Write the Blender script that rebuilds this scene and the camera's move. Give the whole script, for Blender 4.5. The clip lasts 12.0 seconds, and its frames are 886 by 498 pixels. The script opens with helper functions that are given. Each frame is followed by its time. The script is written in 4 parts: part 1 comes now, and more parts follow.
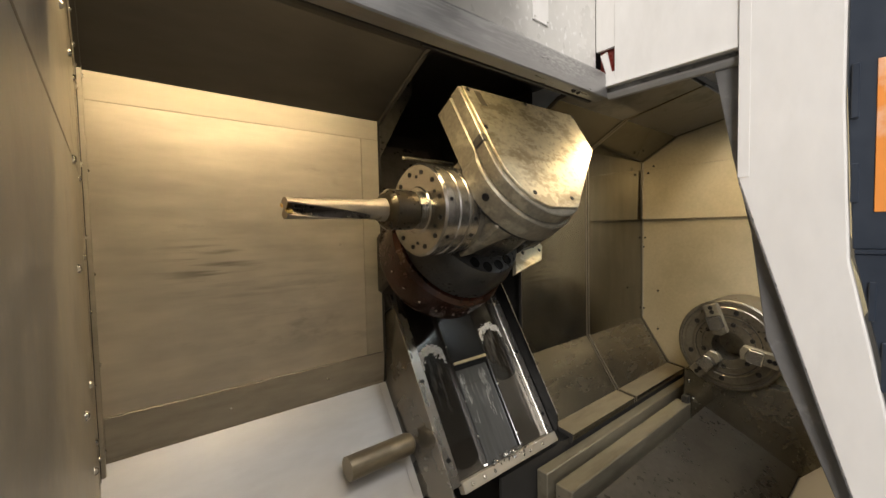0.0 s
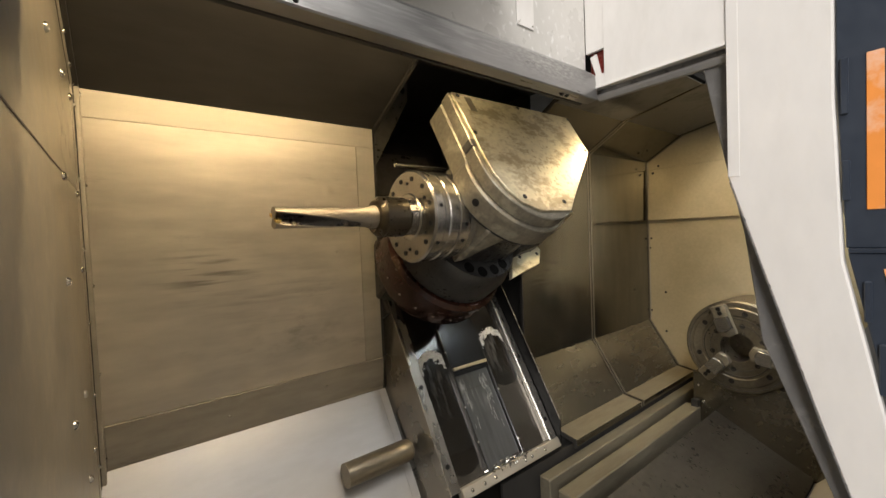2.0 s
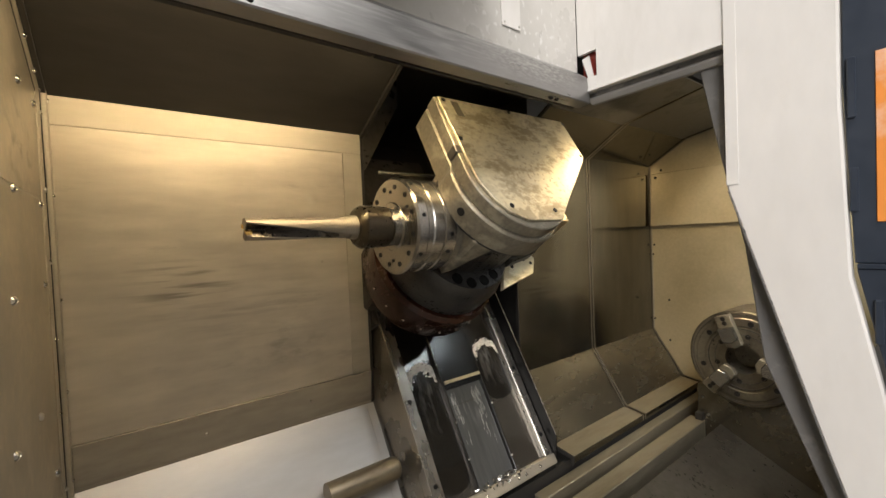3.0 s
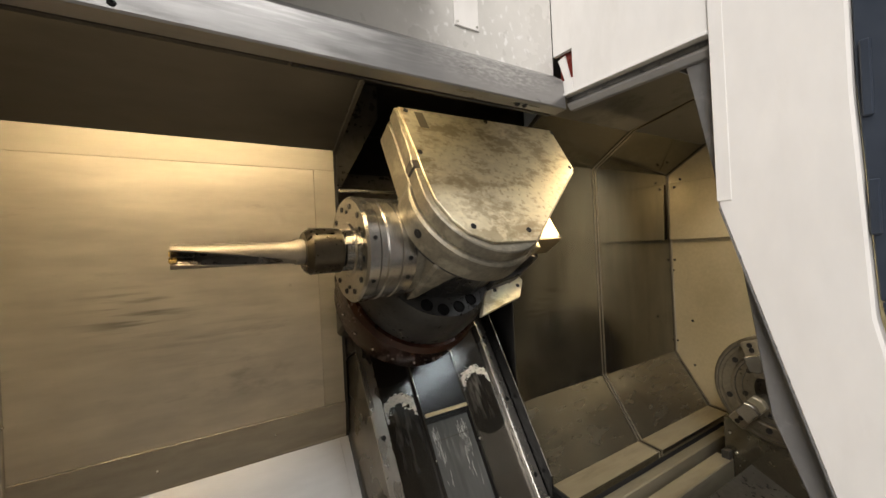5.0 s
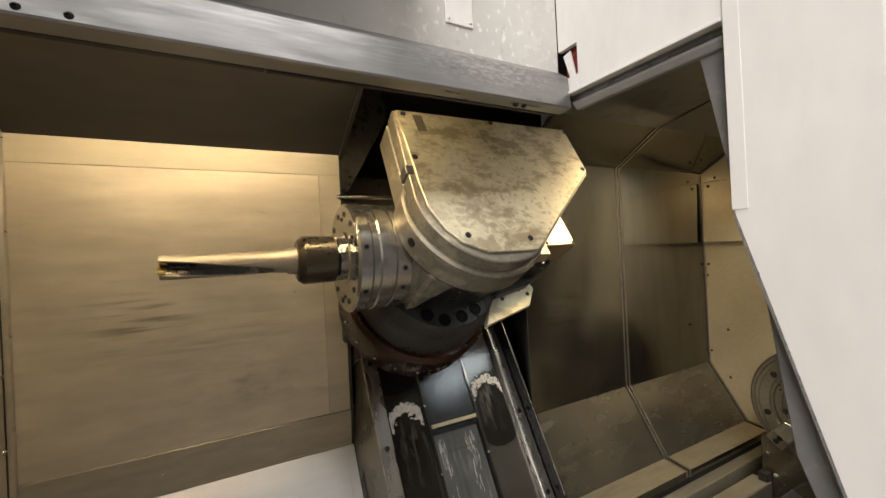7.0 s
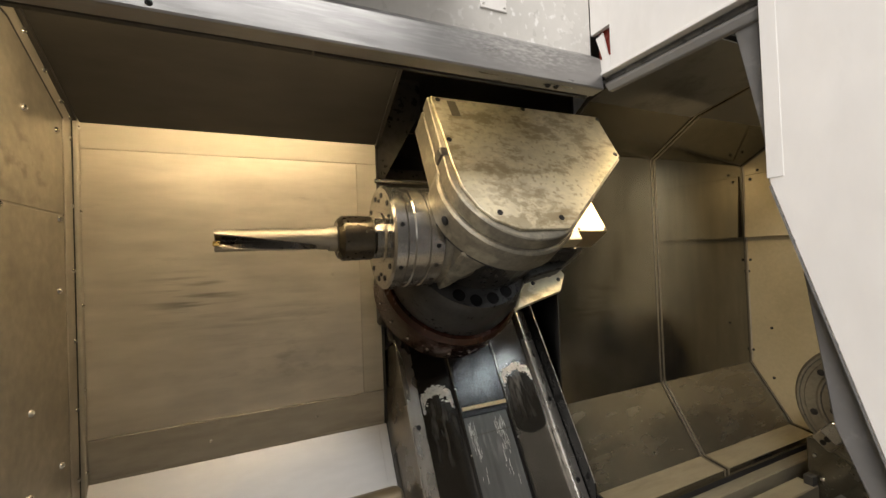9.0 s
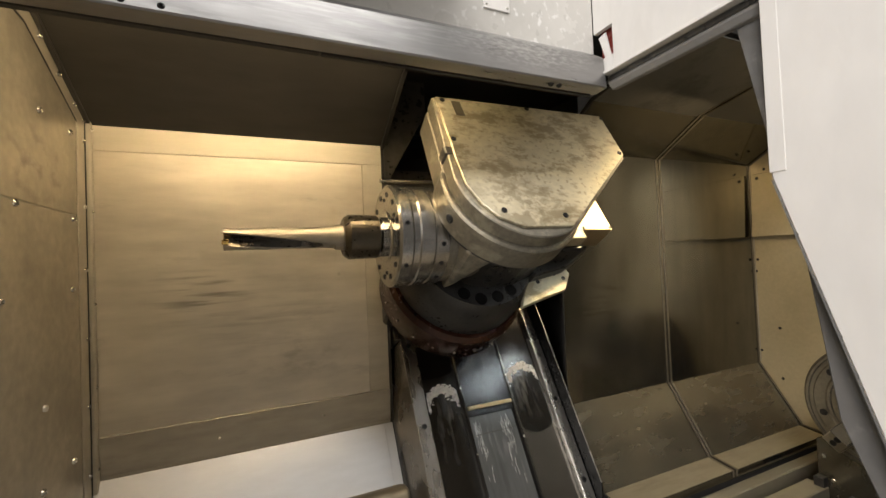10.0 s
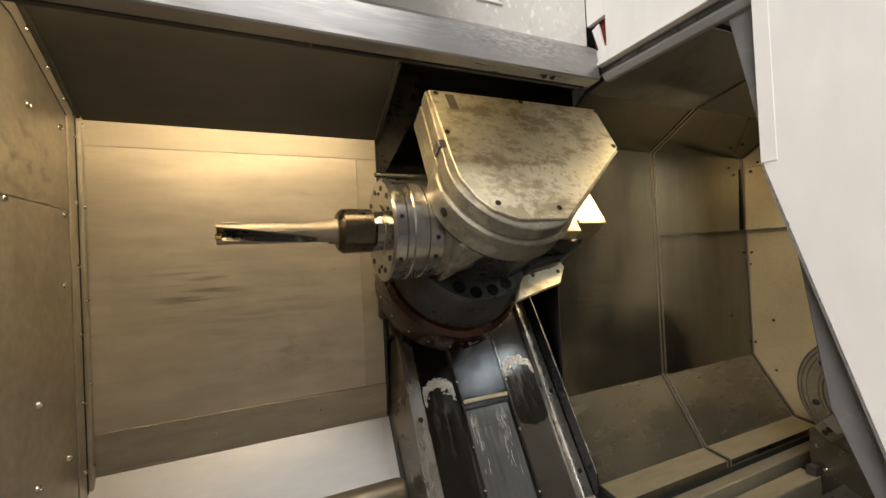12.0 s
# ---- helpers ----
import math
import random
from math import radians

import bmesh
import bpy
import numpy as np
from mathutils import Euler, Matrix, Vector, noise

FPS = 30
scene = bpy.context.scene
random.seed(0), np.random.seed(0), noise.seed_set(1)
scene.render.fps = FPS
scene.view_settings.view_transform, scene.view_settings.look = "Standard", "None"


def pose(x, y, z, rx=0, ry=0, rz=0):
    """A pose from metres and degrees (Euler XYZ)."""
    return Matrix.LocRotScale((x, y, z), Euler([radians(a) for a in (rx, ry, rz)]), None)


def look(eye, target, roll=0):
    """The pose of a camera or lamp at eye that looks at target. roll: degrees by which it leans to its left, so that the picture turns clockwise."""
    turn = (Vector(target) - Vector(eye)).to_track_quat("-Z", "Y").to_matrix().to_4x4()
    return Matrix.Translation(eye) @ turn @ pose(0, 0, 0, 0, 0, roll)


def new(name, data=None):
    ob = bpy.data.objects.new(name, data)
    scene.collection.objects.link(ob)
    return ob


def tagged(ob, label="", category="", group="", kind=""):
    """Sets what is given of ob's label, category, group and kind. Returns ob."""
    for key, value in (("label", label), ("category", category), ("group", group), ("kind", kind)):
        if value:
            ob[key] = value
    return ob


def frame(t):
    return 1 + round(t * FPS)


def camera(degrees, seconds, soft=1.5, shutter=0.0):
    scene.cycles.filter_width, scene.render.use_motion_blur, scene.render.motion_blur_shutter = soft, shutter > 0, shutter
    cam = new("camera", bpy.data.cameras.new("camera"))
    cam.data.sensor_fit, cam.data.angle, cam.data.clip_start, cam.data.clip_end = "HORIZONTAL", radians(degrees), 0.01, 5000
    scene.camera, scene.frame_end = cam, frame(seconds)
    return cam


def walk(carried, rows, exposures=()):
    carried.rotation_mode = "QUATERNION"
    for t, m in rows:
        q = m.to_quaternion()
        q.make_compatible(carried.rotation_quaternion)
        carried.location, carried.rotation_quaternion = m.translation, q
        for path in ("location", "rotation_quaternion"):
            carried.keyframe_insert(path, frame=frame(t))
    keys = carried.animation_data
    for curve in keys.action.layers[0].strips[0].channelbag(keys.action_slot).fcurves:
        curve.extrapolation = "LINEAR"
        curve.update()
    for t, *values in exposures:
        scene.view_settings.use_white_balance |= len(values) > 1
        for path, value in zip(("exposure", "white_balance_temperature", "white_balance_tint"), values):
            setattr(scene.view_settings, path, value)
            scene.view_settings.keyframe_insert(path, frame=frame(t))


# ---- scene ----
# the camera and its walk
cam = camera(95.0, 12.0)
ROWS = [
    (0.0, -0.1101, -0.0807, 1.4830, -39.84, -2.70, 1.24),
    (0.5, -0.0988, -0.0739, 1.4830, -39.29, -2.42, 1.60),
    (1.0, -0.0751, -0.1018, 1.4831, -38.53, -2.39, 1.97),
    (1.5, -0.0676, -0.1159, 1.4875, -38.30, -2.15, 2.17),
    (2.0, -0.0645, -0.1206, 1.4859, -38.13, -2.05, 2.38),
    (2.5, -0.0458, -0.1145, 1.4925, -37.93, -1.65, 2.41),
    (3.0, 0.0178, -0.1155, 1.5040, -37.26, -1.57, 2.44),
    (5.0, 0.2371, -0.1285, 1.5291, -32.93, 0.16, 2.88),
    (5.5, 0.2436, -0.1387, 1.5333, -31.61, 0.48, 2.93),
    (6.0, 0.2799, -0.1416, 1.5438, -30.36, 0.26, 2.65),
    (6.5, 0.2905, -0.1435, 1.5426, -29.53, 0.65, 2.86),
    (7.0, 0.3373, -0.1343, 1.5497, -28.39, 0.22, 2.81),
    (9.0, 0.3143, -0.1612, 1.4893, -24.13, 0.89, 2.23),
    (9.5, 0.3155, -0.1679, 1.4783, -23.53, 1.30, 2.34),
    (10.0, 0.3116, -0.1705, 1.4762, -23.33, 1.37, 2.42),
    (10.5, 0.3092, -0.1698, 1.4727, -23.41, 1.20, 2.50),
    (11.0, 0.3098, -0.1709, 1.4709, -23.55, 1.02, 2.57),
    (11.5, 0.3135, -0.1714, 1.4696, -23.70, 0.87, 2.69),
    (12.0, 0.3170, -0.1724, 1.4690, -23.77, 0.81, 2.81),
]
walk(cam, [(t, pose(x, y, z, 90 + pitch, roll, yaw)) for t, x, y, z, yaw, pitch, roll in ROWS])
scene.view_settings.exposure = 0.06

# ---- light ----
world = bpy.data.worlds.new("hall_air")
scene.world = world
world.use_nodes = True
world.node_tree.nodes["Background"].inputs[0].default_value = (0.9, 0.95, 1.0, 1)
world.node_tree.nodes["Background"].inputs[1].default_value = 0.05


def area_lamp(name, eye, target, power, color, sx, sy):
    lamp = bpy.data.lights.new(name, "AREA")
    lamp.shape, lamp.size, lamp.size_y, lamp.energy, lamp.color = "RECTANGLE", sx, sy, power, color
    ob = new(name, lamp)
    ob.matrix_world = look(eye, target)
    return ob


WARM = (1.0, 0.75, 0.42)
area_lamp("work_lamp_light", (0.30, 0.70, 2.08), (0.30, 1.10, 1.25), 9.2, WARM, 0.8, 0.08)
area_lamp("work_lamp_light", (1.86, 0.73, 2.04), (1.84, 0.90, 0.95), 8.5, WARM, 0.32, 0.06)
# Unseen fill lights for the hall, placed to brighten floor plate and door.
area_lamp("hall_fill_light", (0.1, -1.3, 4.8), (0.5, 0.6, 0.9), 125.0, (1.0, 0.965, 0.94), 3.0, 1.0)
area_lamp("hall_fill_light", (-3.0, -2.6, 2.7), (1.0, 0.3, 1.3), 195.0, (1.0, 0.962, 0.94), 1.5, 2.2)

# Added light, unseen: puts white highlights on the way cover from the right.
area_lamp("hall_fill_light", (3.35, -1.9, 3.75), (1.10, 1.0, 0.90), 7.5, (0.95, 0.98, 1.0), 0.9, 0.3)


# ---- materials ----
def material(name, color, rough=0.5, metal=0.0, grain=0.15, scale=6.0, stretch=(1, 1, 1), fine=60.0, bump=0.1, rough_var=0.12,
             stain=None, stain_amount=0.0, stain_scale=3.0, random_amount=0.0, coat=0.0, edge=(0.5, 0.66), specular=0.5):
    """A worn surface: broad stains, fine grain along one direction, relief and uneven gloss."""
    mat = bpy.data.materials.new(name)
    mat.use_nodes = True
    nt = mat.node_tree
    N, L = nt.nodes, nt.links
    b = N["Principled BSDF"]
    b.inputs["Metallic"].default_value = metal
    b.inputs["Coat Weight"].default_value = coat
    b.inputs["Coat Roughness"].default_value = 0.08
    b.inputs["Specular IOR Level"].default_value = specular
    geo = N.new("ShaderNodeNewGeometry")
    mp = N.new("ShaderNodeMapping")
    mp.inputs["Scale"].default_value = stretch
    L.new(geo.outputs["Position"], mp.inputs["Vector"])
    broad = N.new("ShaderNodeTexNoise")
    broad.inputs["Scale"].default_value = scale
    broad.inputs["Detail"].default_value = 6
    broad.inputs["Roughness"].default_value = 0.6
    L.new(geo.outputs["Position"], broad.inputs["Vector"])
    thin = N.new("ShaderNodeTexNoise")
    thin.inputs["Scale"].default_value = fine
    thin.inputs["Detail"].default_value = 3
    L.new(mp.outputs["Vector"], thin.inputs["Vector"])
    add = N.new("ShaderNodeMath")
    add.operation = "ADD"
    L.new(broad.outputs["Fac"], add.inputs[0])
    L.new(thin.outputs["Fac"], add.inputs[1])
    rmp = N.new("ShaderNodeMapRange")
    rmp.inputs["From Min"].default_value, rmp.inputs["From Max"].default_value = 0.6, 1.4
    rmp.inputs["To Min"].default_value, rmp.inputs["To Max"].default_value = 1 - grain, 1 + grain
    L.new(add.outputs[0], rmp.inputs["Value"])
    mul = N.new("ShaderNodeVectorMath")
    mul.operation = "SCALE"
    mul.inputs[0].default_value = color
    L.new(rmp.outputs[0], mul.inputs["Scale"])
    out = mul.outputs[0]
    if random_amount:
        info = N.new("ShaderNodeObjectInfo")
        rr = N.new("ShaderNodeMapRange")
        rr.inputs["To Min"].default_value, rr.inputs["To Max"].default_value = 1 - random_amount, 1 + random_amount
        L.new(info.outputs["Random"], rr.inputs["Value"])
        m2 = N.new("ShaderNodeVectorMath")
        m2.operation = "SCALE"
        L.new(out, m2.inputs[0])
        L.new(rr.outputs[0], m2.inputs["Scale"])
        out = m2.outputs[0]
    if stain:
        st = N.new("ShaderNodeTexNoise")
        st.inputs["Scale"].default_value = stain_scale
        st.inputs["Detail"].default_value = 9
        st.inputs["Roughness"].default_value = 0.68
        L.new(mp.outputs["Vector"], st.inputs["Vector"])
        sr = N.new("ShaderNodeMapRange")
        sr.inputs["From Min"].default_value, sr.inputs["From Max"].default_value = edge
        sr.inputs["To Max"].default_value = stain_amount
        L.new(st.outputs["Fac"], sr.inputs["Value"])
        mix = N.new("ShaderNodeMixRGB")
        mix.inputs[2].default_value = (*stain, 1)
        L.new(sr.outputs[0], mix.inputs[0])
        L.new(out, mix.inputs[1])
        out = mix.outputs[0]
    L.new(out, b.inputs["Base Color"])
    rg = N.new("ShaderNodeMapRange")
    rg.inputs["From Min"].default_value, rg.inputs["From Max"].default_value = 0.6, 1.4
    rg.inputs["To Min"].default_value, rg.inputs["To Max"].default_value = max(0.02, rough - rough_var), rough + rough_var
    L.new(add.outputs[0], rg.inputs["Value"])
    L.new(rg.outputs[0], b.inputs["Roughness"])
    if bump:
        bp = N.new("ShaderNodeBump")
        bp.inputs["Strength"].default_value = bump
        bp.inputs["Distance"].default_value = 0.004
        L.new(add.outputs[0], bp.inputs["Height"])
        L.new(bp.outputs[0], b.inputs["Normal"])
    return mat


STEEL = material("brushed_sheet_steel", (0.50, 0.465, 0.39), 0.50, 0.60, 0.16, 2.2, (0.2, 1, 1), 22, 0.05, 0.12, (0.22, 0.198, 0.162), 0.5, 1.8)
# Much darker than STEEL, to bring the ceiling's tone down.
STEEL_DARK = material("dark_sheet_steel", (0.070, 0.066, 0.060), 0.44, 0.5, 0.20, 2.0, (0.3, 1, 1), 20, 0.04, 0.10, (0.038, 0.036, 0.032), 0.5, 1.7)
STEEL_COVER = material("way_cover_steel", (0.19, 0.186, 0.168), 0.10, 0.95, 0.18, 2.5, (1, 1, 0.15), 24, 0.010, 0.05, (0.095, 0.092, 0.082), 0.6, 2.2)
STEEL_BRIGHT = material("bright_sheet_steel", (0.56, 0.545, 0.52), 0.40, 0.55, 0.07, 4.0, (0.3, 1, 1), 40, 0.04, 0.08, (0.44, 0.41, 0.365), 0.35, 2.0)
TAN = material("tan_lacquered_sheet", (0.49, 0.42, 0.275), 0.42, 0.35, 0.10, 5.0, (1, 1, 1), 60, 0.03, 0.08, (0.34, 0.29, 0.19), 0.4, 3.0)
CHUTE = material("wet_black_cover_steel", (0.10, 0.10, 0.098), 0.13, 0.85, 0.2, 5.0, (1, 0.3, 0.3), 12, 0.03, 0.06, (0.04, 0.04, 0.04), 0.6, 4.0)
CHUTE_MID = material("wet_grey_cover_steel", (0.19, 0.20, 0.205), 0.16, 0.60, 0.22, 3.0, (3, 0.4, 0.4), 22, 0.04, 0.08, (0.10, 0.106, 0.11), 0.5, 6.0)
RIM = material("scuffed_rim_steel", (0.34, 0.322, 0.29), 0.27, 0.8, 0.22, 6.0, (1, 0.3, 0.3), 25, 0.02, 0.08, (0.19, 0.18, 0.155), 0.5, 5.0)
BLACK = material("recess_shade_black", (0.038, 0.036, 0.033), 0.5, 0.0, 0.25, 4.0, (1, 1, 1), 40, 0.05, 0.1, specular=0.25)
COLUMN = material("dark_column_steel", (0.08, 0.075, 0.066), 0.32, 0.55, 0.28, 5.0, (1, 1, 1), 40, 0.05, 0.1, (0.035, 0.033, 0.029), 0.6, 4.0)
COVER = material("oil_stained_aluminium", (0.65, 0.60, 0.445), 0.42, 0.68, 0.17, 6.0, (0.7, 1.2, 1.2), 60, 0.06, 0.12, (0.27, 0.21, 0.12), 0.7, 14.0, edge=(0.50, 0.60))
CAST = material("worn_cast_iron", (0.25, 0.228, 0.18), 0.44, 0.55, 0.28, 9.0, (1, 1, 1), 90, 0.22, 0.12, (0.48, 0.435, 0.325), 0.6, 11.0, edge=(0.50, 0.60))
CAST_DARK = material("oily_cast_iron", (0.045, 0.044, 0.043), 0.32, 0.4, 0.3, 7.0, (1, 1, 1), 80, 0.12, 0.12, (0.09, 0.086, 0.075), 0.4, 6.0)
# Rust brown lowered to near black to hold the shadow under the head.
RUST = material("rust_brown_flange", (0.042, 0.014, 0.008), 0.22, 0.2, 0.35, 8.0, (1, 1, 1), 60, 0.08, 0.10, (0.02, 0.012, 0.01), 0.7, 5.0)
MACHINED = material("machined_steel", (0.44, 0.425, 0.395), 0.25, 0.95, 0.08, 6.0, (1, 1, 1), 40, 0.0, 0.025)
HOLDER = material("blackened_tool_steel", (0.11, 0.094, 0.07), 0.30, 0.85, 0.15, 14.0, (1, 1, 1), 90, 0.04, 0.08)
DRILL = material("satin_drill_steel", (0.40, 0.365, 0.305), 0.52, 0.80, 0.16, 12.0, (0.3, 2, 2), 60, 0.04, 0.08)
INSERT = material("gold_carbide", (0.80, 0.55, 0.18), 0.3, 0.9, 0.08, 30.0)
BOLT = material("black_socket_screw", (0.03, 0.03, 0.03), 0.35, 0.7, 0.1, 40.0)
SCREW = material("bright_screw_head", (0.62, 0.60, 0.55), 0.25, 1.0, 0.08, 40.0)
WHITE = material("cream_white_machine_paint", (0.70, 0.675, 0.64), 0.40, 0.0, 0.05, 3.0, (1, 1, 0.4), 30, 0.10, 0.10, (0.50, 0.47, 0.42), 0.45, 5.0, edge=(0.50, 0.76))
GREY_PAINT = material("grey_machine_paint", (0.25, 0.243, 0.235), 0.45, 0.0, 0.08, 5.0, (1, 1, 1), 40, 0.05, 0.08, (0.17, 0.163, 0.15), 0.5, 6.0)
BEAM = material("galvanised_beam_steel", (0.29, 0.284, 0.278), 0.34, 0.8, 0.16, 7.0, (0.15, 1, 1), 70, 0.07, 0.10, (0.48, 0.472, 0.455), 0.45, 13.0, edge=(0.50, 0.60))
BLUE = material("dark_blue_machine_paint", (0.022, 0.030, 0.045), 0.4, 0.0, 0.1, 5.0, (1, 1, 1), 40, 0.03, 0.08)
ORANGE = material("orange_stripe_paint", (0.78, 0.27, 0.045), 0.45, 0.0, 0.06, 9.0, (1, 1, 1), 40, 0.02, 0.06, (0.8, 0.75, 0.68), 0.5, 6.0)
BRASS = material("brass_wiper", (0.50, 0.42, 0.27), 0.40, 0.8, 0.12, 20.0)
# Glossy black that holds the head's dark reflection in the wet trays.
DARK_REFLECTION = material("black_reflection_film", (0.016, 0.0145, 0.0125), 0.09, 0.0, 0.25, 9.0, (1, 0.4, 0.4), 30, 0.04, 0.05, specular=0.7)
# Near-white colour that stands in for the highlights on the wet trays.
GLINT = material("tray_highlight_white", (0.86, 0.86, 0.85), 0.30, 0.0, 0.15, 60.0, (1, 1, 1), 200, 0.3, 0.12, (0.30, 0.30, 0.29), 0.6, 150.0, edge=(0.52, 0.66))
TRAY = material("wet_tray_steel", (0.20, 0.187, 0.168), 0.16, 0.75, 0.2, 4.0, (1, 0.3, 0.3), 12, 0.03, 0.07, (0.07, 0.066, 0.06), 0.6, 4.0)
LIP = material("dull_lip_steel", (0.205, 0.18, 0.135), 0.38, 0.7, 0.08, 6.0)
UPPER = material("glossy_cream_panel_paint", (0.54, 0.52, 0.485), 0.30, 0.0, 0.06, 3.0, (1, 1, 1), 18, 0.05, 0.16, (0.44, 0.425, 0.39), 0.6, 3.0, edge=(0.46, 0.62))
PANEL = material("scuffed_back_sheet", (0.56, 0.515, 0.44), 0.40, 0.60, 0.22, 2.4, (0.22, 1, 1), 24, 0.05, 0.13, (0.15, 0.138, 0.115), 0.45, 7.0, edge=(0.58, 0.70))
MOTTLED = material("mottled_side_sheet", (0.405, 0.368, 0.298), 0.47, 0.62, 0.28, 7.0, (1, 1, 1), 46, 0.08, 0.15, (0.25, 0.225, 0.185), 0.5, 6.5, edge=(0.48, 0.72))
CONCRETE = material("hall_concrete", (0.24, 0.235, 0.22), 0.6, 0.0, 0.15, 2.0, (1, 1, 1), 30, 0.1, 0.1)
FIN = material("oiled_black_steel", (0.008, 0.008, 0.008), 0.22, 0.0, 0.2, 9.0, (1, 1, 1), 40, 0.02, 0.06, specular=0.12)
CAST_MID = material("wiped_grey_cast_iron", (0.095, 0.09, 0.08), 0.34, 0.5, 0.3, 7.0, (1, 1, 1), 80, 0.12, 0.12, (0.035, 0.034, 0.03), 0.6, 6.0)
# Rougher copy of the cover steel, tuned to the slope's lit look.
SLOPE_STEEL = material("slope_tone_steel", (0.165, 0.148, 0.112), 0.26, 0.75, 0.16, 3.0, (0.3, 1, 1), 26, 0.012, 0.06, (0.11, 0.099, 0.076), 0.35, 2.0, edge=(0.30, 0.85))
SHEET_MATTE = material("dull_grey_roof_sheet", (0.17, 0.163, 0.147), 0.40, 0.45, 0.16, 4.0, (1, 1, 1), 40, 0.04, 0.10, (0.07, 0.067, 0.06), 0.6, 5.0, edge=(0.52, 0.64))
COVER_WORN = material("worn_way_cover_steel", (0.175, 0.167, 0.143), 0.20, 0.92, 0.16, 2.5, (1, 1, 0.15), 24, 0.010, 0.06, (0.10, 0.095, 0.082), 0.45, 2.2, edge=(0.42, 0.72))
JAMB = material("dark_grey_jamb_paint", (0.15, 0.146, 0.14), 0.42, 0.0, 0.12, 6.0, (1, 1, 1), 50, 0.06, 0.10, (0.30, 0.29, 0.27), 0.4, 14.0, edge=(0.58, 0.68))
RAIL = material("oily_rail_steel", (0.34, 0.305, 0.225), 0.34, 0.6, 0.18, 4.0, (0.2, 1, 1), 40, 0.02, 0.08, (0.12, 0.108, 0.08), 0.5, 6.0)
# Darker copy of the sheet steel: the tilted strip's shade in its colour.
STRIP = material("lower_strip_shade_steel", (0.40, 0.37, 0.315), 0.44, 0.62, 0.20, 3.0, (0.25, 1, 1), 30, 0.04, 0.10, (0.16, 0.148, 0.12), 0.5, 4.0)
# Dark version of the cover steel, with the head's reflection in its colour.
SHEEN = material("reflection_dark_cover_steel", (0.055, 0.057, 0.060), 0.14, 0.80, 0.30, 4.0, (9, 0.6, 0.6), 18, 0.05, 0.05, (0.03, 0.031, 0.033), 0.6, 5.0)
CHUCK = material("dull_chuck_steel", (0.20, 0.18, 0.14), 0.33, 0.75, 0.25, 9.0, (1, 1, 1), 60, 0.05, 0.10, (0.08, 0.072, 0.058), 0.6, 7.0, edge=(0.45, 0.65))
RUNS = material("dried_coolant_runs", (0.40, 0.41, 0.41), 0.4, 0.0, 0.25, 60.0, (1, 1, 1), 200, 0.2, 0.12)
HALL = material("hall_wall_paint", (0.55, 0.55, 0.53), 0.7, 0.0, 0.06, 1.0, (1, 1, 1), 20, 0.02, 0.05)


def streaked(mat, centre, size, stretch, color, amount, lo=0.50, hi=0.68):
    """Streaks inside one patch: rubbed marks, and in places shine put into colour."""
    N, L = mat.node_tree.nodes, mat.node_tree.links
    b = N["Principled BSDF"]
    old = b.inputs["Base Color"].links[0].from_socket
    geo = N.new("ShaderNodeNewGeometry")
    sub = N.new("ShaderNodeVectorMath")
    sub.operation = "SUBTRACT"
    sub.inputs[1].default_value = centre
    L.new(geo.outputs["Position"], sub.inputs[0])
    div = N.new("ShaderNodeVectorMath")
    div.operation = "DIVIDE"
    div.inputs[1].default_value = size
    L.new(sub.outputs[0], div.inputs[0])
    ln = N.new("ShaderNodeVectorMath")
    ln.operation = "LENGTH"
    L.new(div.outputs[0], ln.inputs[0])
    fall = N.new("ShaderNodeMapRange")
    fall.inputs["From Min"].default_value, fall.inputs["From Max"].default_value = 1.0, 0.25
    L.new(ln.outputs["Value"], fall.inputs["Value"])
    mp = N.new("ShaderNodeMapping")
    mp.inputs["Scale"].default_value = stretch
    L.new(geo.outputs["Position"], mp.inputs["Vector"])
    tex = N.new("ShaderNodeTexNoise")
    tex.inputs["Scale"].default_value = 1.0
    tex.inputs["Detail"].default_value = 5
    L.new(mp.outputs["Vector"], tex.inputs["Vector"])
    cut = N.new("ShaderNodeMapRange")
    cut.inputs["From Min"].default_value, cut.inputs["From Max"].default_value = lo, hi
    cut.inputs["To Max"].default_value = amount
    L.new(tex.outputs["Fac"], cut.inputs["Value"])
    mul = N.new("ShaderNodeMath")
    mul.operation = "MULTIPLY"
    L.new(fall.outputs[0], mul.inputs[0])
    L.new(cut.outputs[0], mul.inputs[1])
    mix = N.new("ShaderNodeMixRGB")
    mix.inputs[2].default_value = (*color, 1)
    L.new(mul.outputs[0], mix.inputs[0])
    L.new(old, mix.inputs[1])
    L.new(mix.outputs[0], b.inputs["Base Color"])


streaked(PANEL, (0.13, 1.27, 1.40), (0.17, 1.0, 0.11), (5, 1, 70), (0.12, 0.108, 0.088), 0.65)
streaked(PANEL, (0.40, 1.27, 1.17), (0.22, 1.0, 0.13), (14, 1, 30), (0.17, 0.153, 0.125), 0.35)
streaked(PANEL, (0.30, 1.27, 1.30), (0.30, 1.0, 0.20), (3, 1, 40), (0.24, 0.222, 0.19), 0.4)
streaked(CHUTE_MID, (1.02, 1.10, 0.855), (0.10, 0.10, 0.11), (60, 12, 12), (0.62, 0.64, 0.65), 0.45)
streaked(CHUTE_MID, (1.10, 1.06, 0.77), (0.06, 0.10, 0.13), (70, 5, 5), (0.60, 0.62, 0.63), 0.25)
